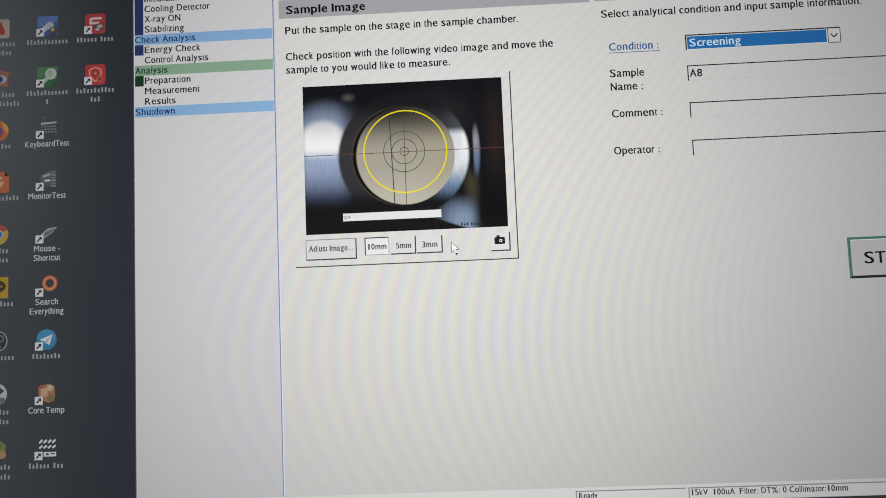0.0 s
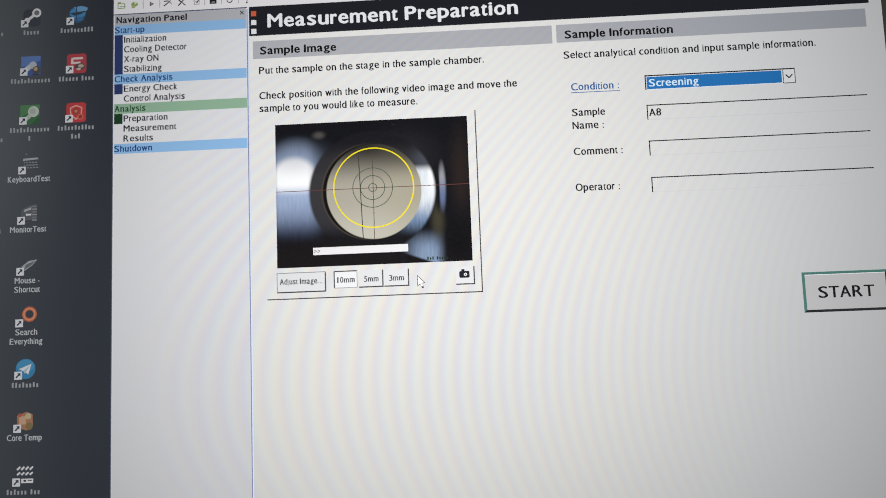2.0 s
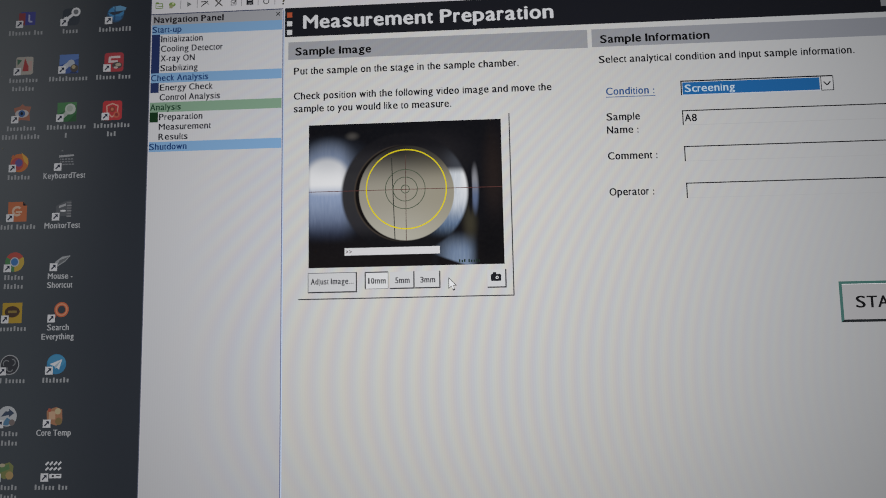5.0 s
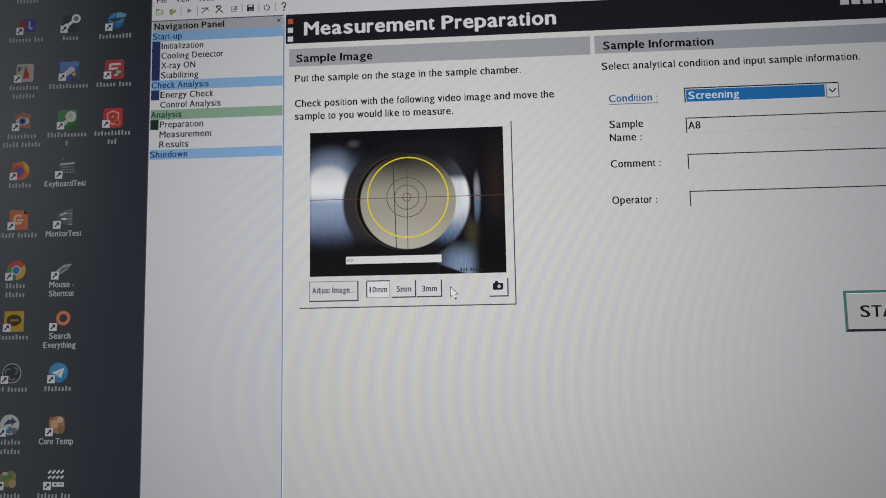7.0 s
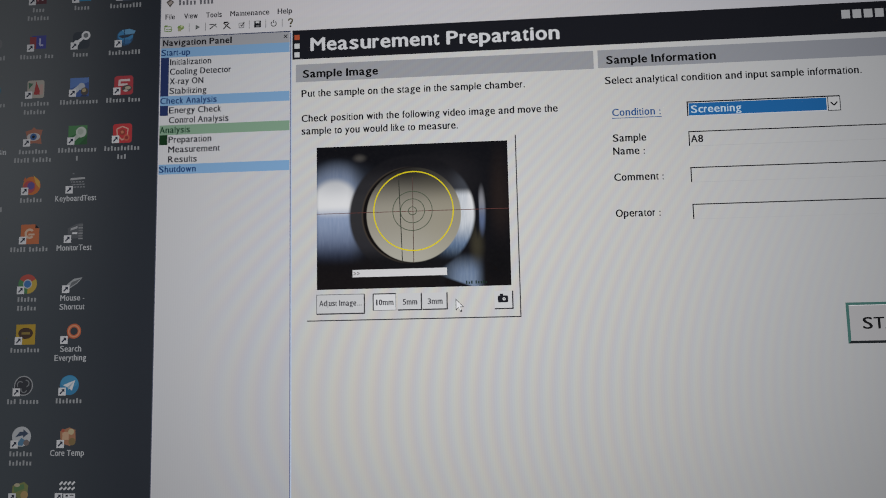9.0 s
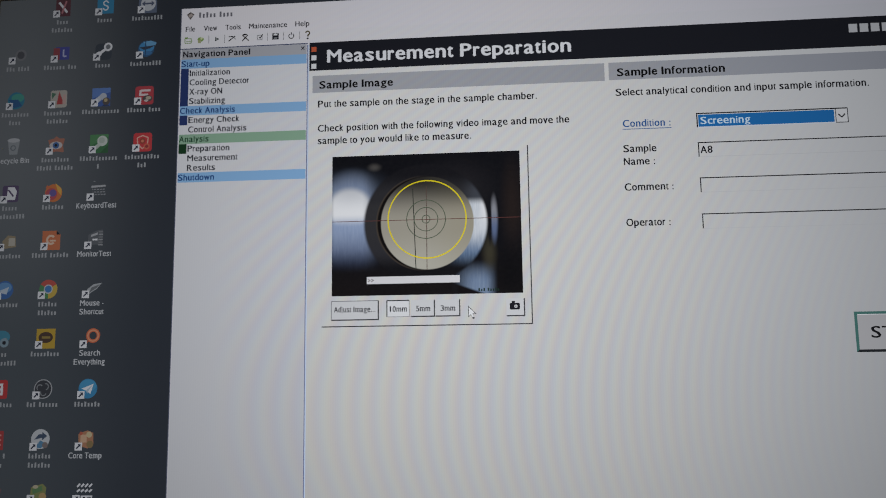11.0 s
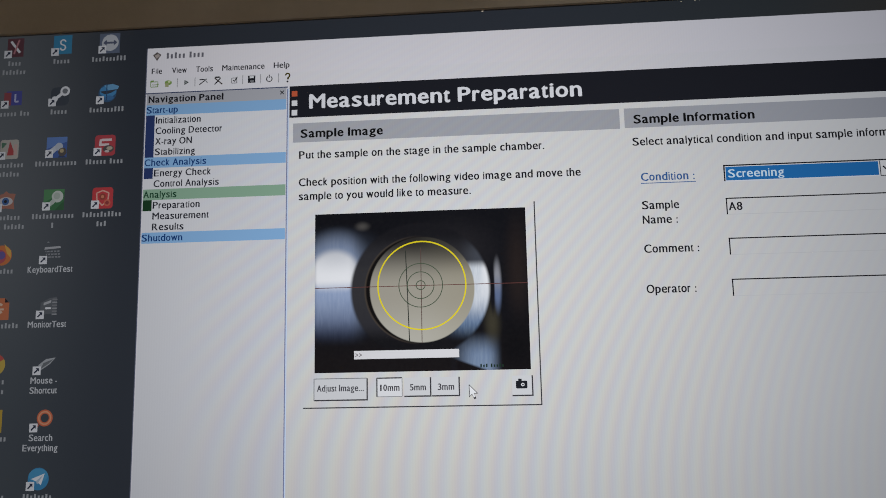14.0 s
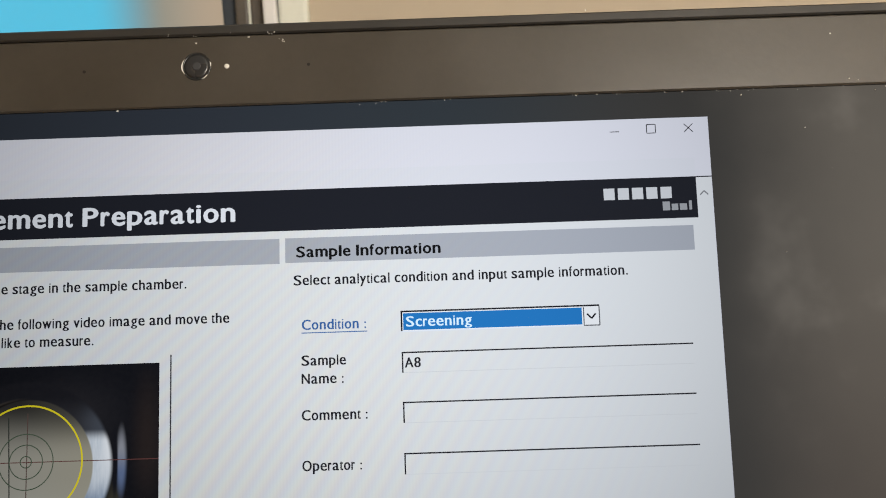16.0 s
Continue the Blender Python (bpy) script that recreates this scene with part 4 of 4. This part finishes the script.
        f.rect(u - 4, v + 5, u + 16, v + 12, W).rect(u, v + 7, u + 4, v + 10, D, 1).rect(u + 7, v + 7, u + 14, v + 8.5, D, 1)
    elif kind == "red_dark":
        f.rect(u - 14, v - 17, u + 14, v + 15, tint(84, 40, 48)).line(u - 8, v - 12, u + 8, v + 8, 4, W, 1).line(u + 6, v - 14, u - 2, v + 10, 3, tint(196, 120, 126), 2)
    elif kind == "logger":
        f.rect(u - 10, v - 12, u + 16, v + 12, tint(60, 64, 150)).rect(u - 14, v - 10, u - 2, v + 12, tint(146, 56, 62), 1).line(u + 5, v - 7, u + 5, v + 6, 3, tint(186, 190, 226), 2).line(u + 5, v + 6, u + 11, v + 6, 3, tint(186, 190, 226), 3)
    elif kind == "capture":
        f.rounded(u - 15, v - 16, u + 16, v + 16, 4, tint(186, 180, 168)).poly(((u + 1, v - 14), (u + 11, v + 10), (u - 3, v + 10)), tint(176, 56, 56), 1).poly(((u - 13, v - 12), (u - 4, v - 10), (u - 12, v)), tint(66, 110, 84), 2).rect(u + 8, v - 8, u + 14, v + 10, tint(206, 170, 160), 2)
    elif kind == "eye":
        f.poly(((u - 15, v - 10), (u - 4, v - 13), (u, v - 17), (u + 5, v - 13), (u + 16, v - 12), (u + 13, v), (u + 15, v + 13), (u, v + 11), (u - 14, v + 14), (u - 12, v)), tint(170, 104, 84))
        f.disc(u, v, 12, tint(206, 200, 200), 1, 7).disc(u, v, 6, tint(52, 92, 156), 2).disc(u, v, 2.6, D, 3)
    elif kind == "flame":
        f.disc(u, v + 1, 16, tint(214, 110, 50)).disc(u - 4, v + 3, 11, tint(186, 70, 76), 1).disc(u - 1, v + 1, 6.5, tint(96, 78, 150), 2).poly(((u + 3, v - 17), (u + 15, v - 6), (u + 15, v + 6), (u + 8, v - 2)), tint(230, 170, 66), 3).poly(((u - 15, v - 8), (u - 12, v - 14), (u - 6, v - 8)), tint(206, 100, 60), 2)
    elif kind == "orange_page":
        f.poly(((u - 16, v - 17), (u + 10, v - 17), (u + 17, v - 10), (u + 17, v + 17), (u - 16, v + 17)), tint(206, 106, 62)).ring(u, v - 1, 5, 9, tint(232, 196, 168), 1, 20, 40, 320).rect(u - 2, v - 1, u + 9, v + 2, tint(232, 196, 168), 2).poly(((u + 10, v - 17), (u + 17, v - 10), (u + 10, v - 10)), D, 3)
    elif kind == "wheel":
        for a, c in ((-30, (204, 170, 60)), (90, (66, 130, 74)), (210, (190, 70, 58))):
            f.disc(u, v, 16.5, tint(*c), 0, None, 14, a, a + 120)
        f.disc(u, v, 8, tint(200, 204, 208), 1).disc(u, v, 6.2, tint(56, 116, 186), 2)
    elif kind == "yellow_bubble":
        f.rect(u - 17, v - 17, u + 17, v + 17, tint(196, 156, 38)).disc(u, v - 2, 13, tint(64, 42, 30), 1, 9.5).rect(u - 7, v - 4, u + 8, v, tint(146, 120, 50), 2)
    elif kind == "dark_orb":
        f.disc(u, v, 16.5, tint(170, 174, 178)).disc(u, v, 14.8, tint(42, 44, 50), 1)
        for a in (80, 200, 320):
            f.ring(u + 6 * math.cos(radians(a)), v + 6 * math.sin(radians(a)), 4.2, 6, tint(128, 132, 136), 2, 12, a - 60, a + 120)
    elif kind == "white_arrow":
        f.disc(u, v - 2, 16.5, tint(206, 210, 214)).poly(((u - 11, v - 1), (u - 3, v - 10), (u + 3, v - 10), (u + 3, v - 14), (u + 12, v - 7), (u + 3, v), (u + 3, v - 4)), tint(48, 66, 92), 1).poly(((u - 9, v + 12), (u, v), (u + 9, v + 5), (u + 2, v + 13)), tint(76, 130, 170), 2).disc(u + 9, v + 8, 5, tint(120, 108, 104), 3)
    elif kind == "partition":
        f.poly(((u - 12, v - 8), (u + 8, v - 14), (u + 15, v - 8), (u + 14, v + 8), (u, v + 13), (u - 13, v + 6)), tint(126, 132, 70)).poly(((u - 10, v - 5), (u + 7, v - 11), (u + 9, v - 3), (u - 8, v + 3)), tint(86, 128, 74), 1).disc(u + 9, v + 7, 6.5, tint(186, 152, 92), 2).disc(u - 4, v - 9, 5, tint(196, 184, 150), 2, 3)
    elif kind == "gauge":
        f.disc(u + 4, v, 11, tint(120, 122, 126)).disc(u + 4, v, 7, tint(70, 72, 78), 1)
    elif kind == "wave":
        f.disc(u, v, 16, tint(40, 120, 150)).disc(u + 3, v - 5, 12, tint(62, 156, 140), 1, 8).poly(((u - 14, v - 2), (u + 4, v - 2), (u + 12, v + 10), (u - 4, v + 14)), tint(34, 84, 140), 2)
    elif kind == "bin":
        f.poly(((u - 11, v - 13), (u + 12, v - 13), (u + 8, v + 14), (u - 7, v + 14)), tint(150, 156, 160)).disc(u, v - 12, 11.5, tint(190, 194, 198), 1, 4).ring(u, v + 2, 3.4, 5.4, tint(104, 112, 118), 2, 12)
    elif kind == "purple_page":
        f.rounded(u - 15, v - 15, u + 15, v + 15, 4, tint(76, 62, 96)).poly(((u - 7, v + 11), (u - 5, v - 12), (u + 7, v - 12), (u + 12, v - 4), (u + 9, v + 11)), W, 1).line(u - 4, v - 7, u + 6, v + 5, 3, tint(76, 62, 96), 2)
    elif kind == "broom":
        f.poly(((u - 10, v), (u, v - 11), (u + 14, v - 9), (u + 16, v + 10), (u - 6, v + 13)), tint(150, 134, 104)).rect(u + 2, v - 6, u + 14, v + 8, tint(190, 184, 168), 1)
    elif kind == "blue_orb":
        f.disc(u, v, 16, tint(50, 96, 168)).disc(u, v - 4, 13, tint(92, 146, 204), 1, 9).poly(((u - 9, v + 1), (u + 8, v - 5), (u + 4, v + 8), (u - 4, v + 6)), tint(196, 210, 226), 2)
    elif kind == "teal_tool":
        f.disc(u, v - 4, 15, tint(56, 132, 160), 0, 11).disc(u + 5, v + 6, 8, tint(130, 156, 170), 1).disc(u + 5, v + 6, 3.4, D, 2)
    elif kind == "red_b":
        f.rounded(u - 16, v - 16, u + 16, v + 16, 4, tint(196, 44, 44)).rect(u - 4, v - 10, u + 8, v + 10, W, 1).rect(u, v - 6, u + 4, v - 2, tint(196, 44, 44), 2).rect(u, v + 2, u + 4, v + 6, tint(196, 44, 44), 2)
    elif kind == "red_page":
        f.rect(u - 15, v - 16, u + 14, v + 16, tint(176, 48, 48))
        for k in range(3):
            f.rect(u - 8, v - 10 + 8 * k, u + 10, v - 7 + 8 * k, tint(220, 140, 130), 1)
    elif kind == "red_ring":
        f.ring(u + 2, v - 2, 7, 12, tint(196, 62, 66), 0, 24).disc(u + 2, v - 2, 4, tint(220, 160, 160), 1)


LABEL = glow(180, 183, 187)
LABEL_BAR = glow(150, 153, 157)


def desktop_icon(kind, col, row, lines, tint):
    """An icon and its caption: strings are lettered, tuples of word lengths become plain bars."""
    u, v = -580.5 + 80 * col, -295.5 + 85.5 * row
    f = Sketch(2)
    icon_shapes(kind, f, u, v)
    f.piece = "shortcut_badge"
    if kind != "bin":
        f.rect(u - 18, v + 4, u - 5, v + 17, glow(206, 208, 212), 7)
        f.line(u - 15, v + 14, u - 10, v + 9, 2.4, glow(44, 50, 66), 8).poly(((u - 13, v + 6.5), (u - 7.5, v + 6.5), (u - 7.5, v + 12)), glow(44, 50, 66), 9)
    f.parts("desktop_icon", laptop, tint)
    for i, w in enumerate(lines):
        base = v + 30 + 15 * i
        if isinstance(w, str):
            wide = 11.7 * sum(advance(c) for c in w)
            text(w, u - wide / 2, u + wide / 2, base, 9.6, LABEL, panel, 2, name="icon_caption")
        else:
            wide = 5.9 * (sum(w) + 0.7 * (len(w) - 1))
            bars(w, u - wide / 2, u + wide / 2, base, 8.2, LABEL_BAR, panel, 2, "icon_caption_bar")


for kind, col, row, lines, tint in (
        ("headset", 3, 0, ((10,),), "blue and white round icon"), ("globe", 3, 1, ((10,),), "blue round icon"),
        ("red_letter", 3, 2, ((6, 4),), "red rounded icon"), ("red_shield", 3, 3, ((11,), (3,)), "bright red rounded icon"),
        ("cyan_square", 2, 0, ((5,),), "cyan square icon"), ("piston", 2, 1, ((5,),), "dark icon with white discs"),
        ("blue_disks", 2, 2, ((12,),), "blue square icon"), ("green_disk", 2, 3, ((12,), (1,)), "green square icon"),
        ("keyboard", 2, 4, ("KeyboardTest",), "grey keyboard icon"), ("monitor", 2, 5, ("MonitorTest",), "grey monitor icon"),
        ("mouse", 2, 6, ("Mouse -", "Shortcut"), "grey mouse icon"), ("search", 2, 7, ("Search", "Everything"), "orange magnifier icon"),
        ("plane", 2, 8, ((8,),), "blue disc icon with a white paper plane"), ("chip", 2, 9, ("Core Temp",), "brown chip icon"),
        ("clapper", 2, 10, ((6, 3),), "white striped clapper icon"),
        ("red_dark", 1, 0, ((4,), (7,)), "dark red icon"), ("logger", 1, 1, ((7, 3),), "blue and red icon"),
        ("capture", 1, 2, ((9,), (7,)), "cream icon with a red sail"), ("eye", 1, 3, ((9,), (5, 6)), "reddish icon with an eye"),
        ("flame", 1, 4, ((7,),), "orange flame icon"), ("orange_page", 1, 5, ((5, 6),), "orange page icon"),
        ("wheel", 1, 6, ((6,), (6,)), "round red, yellow and green icon"), ("yellow_bubble", 1, 7, ((9,),), "yellow square icon"),
        ("dark_orb", 1, 8, ((3, 6),), "dark round icon with a pale edge"), ("white_arrow", 1, 9, ((7,), (7,)), "white and blue round icon"),
        ("partition", 1, 10, ((8,), (8,)), "green and gold icon"),
        ("gauge", 0, 1, ((3, 4),), "grey round icon"), ("wave", 0, 2, ((9,), (4,)), "blue-green round icon"),
        ("bin", 0, 3, ("Recycle Bin",), "pale grey waste bin icon"), ("purple_page", 0, 4, ((5,), (10,)), "purple and white icon"),
        ("broom", 0, 5, ((9,),), "pale brown icon"), ("blue_orb", 0, 6, ((9,),), "blue round icon"),
        ("teal_tool", 0, 7, ((4,), (10,)), "teal icon"), ("red_b", 0, 8, ((9,),), "red rounded icon"),
        ("red_page", 0, 9, ((5, 1), (5,)), "red page icon"), ("red_ring", 0, 10, ((6,),), "red ring icon")):
    desktop_icon(kind, col, row, lines, tint)

# ---- dust and wear ----
rng = random.Random(7)
SPOTS = [(266, -315), (267, -315.5), (377, -315), (365, -408), (365, -397), (332, -409), (432, -404), (456, -408), (464, -408), (473, -400), (476, -398), (407, -409),
         (859, -423), (1164, -383), (1182, -323), (1190, -323), (1216, -309), (894, -319), (844, -320), (804, -319), (760, -319), (1087, -319),
         (985, -317), (1048, -308), (1123, -263), (1153, -213), (1086, -109)]
bm = bmesh.new()
for u, v in SPOTS:
    for _ in range(2 if -412 < v < -396 else 1):
        r = rng.uniform(0.00007, 0.00019)
        d = 0.0013 if v < -404 else 0.0011 if v < -320 else 0.0003
        made = bmesh.ops.create_icosphere(bm, subdivisions=1, radius=r, matrix=Matrix.Translation(at(u + rng.uniform(-3, 3), v + rng.uniform(-1.5, 1.5), d)))
        for w in made["verts"]:
            w.co += Vector((rng.uniform(-r, r), 0, rng.uniform(-r, r))) * 0.5
for i in range(34):     # lint along the seam between the bezel and the panel
    u, r = rng.uniform(560, 1340), rng.uniform(0.00005, 0.00012)
    made = bmesh.ops.create_icosphere(bm, subdivisions=1, radius=r, matrix=Matrix.Translation(at(u, -315.5 + rng.uniform(-1.5, 3), 0.0004)) @ pose(0, 0, 0, 0, rng.uniform(0, 180), 0) @ Matrix.Diagonal((rng.uniform(1, 3.5), 0.5, 1, 1)))
dust = tagged(part("dust", bm, DUST_AND_GLINT, None), "scattered pale dust specks on the laptop lid", "dust", kind="stuff")
dust.matrix_world = LID
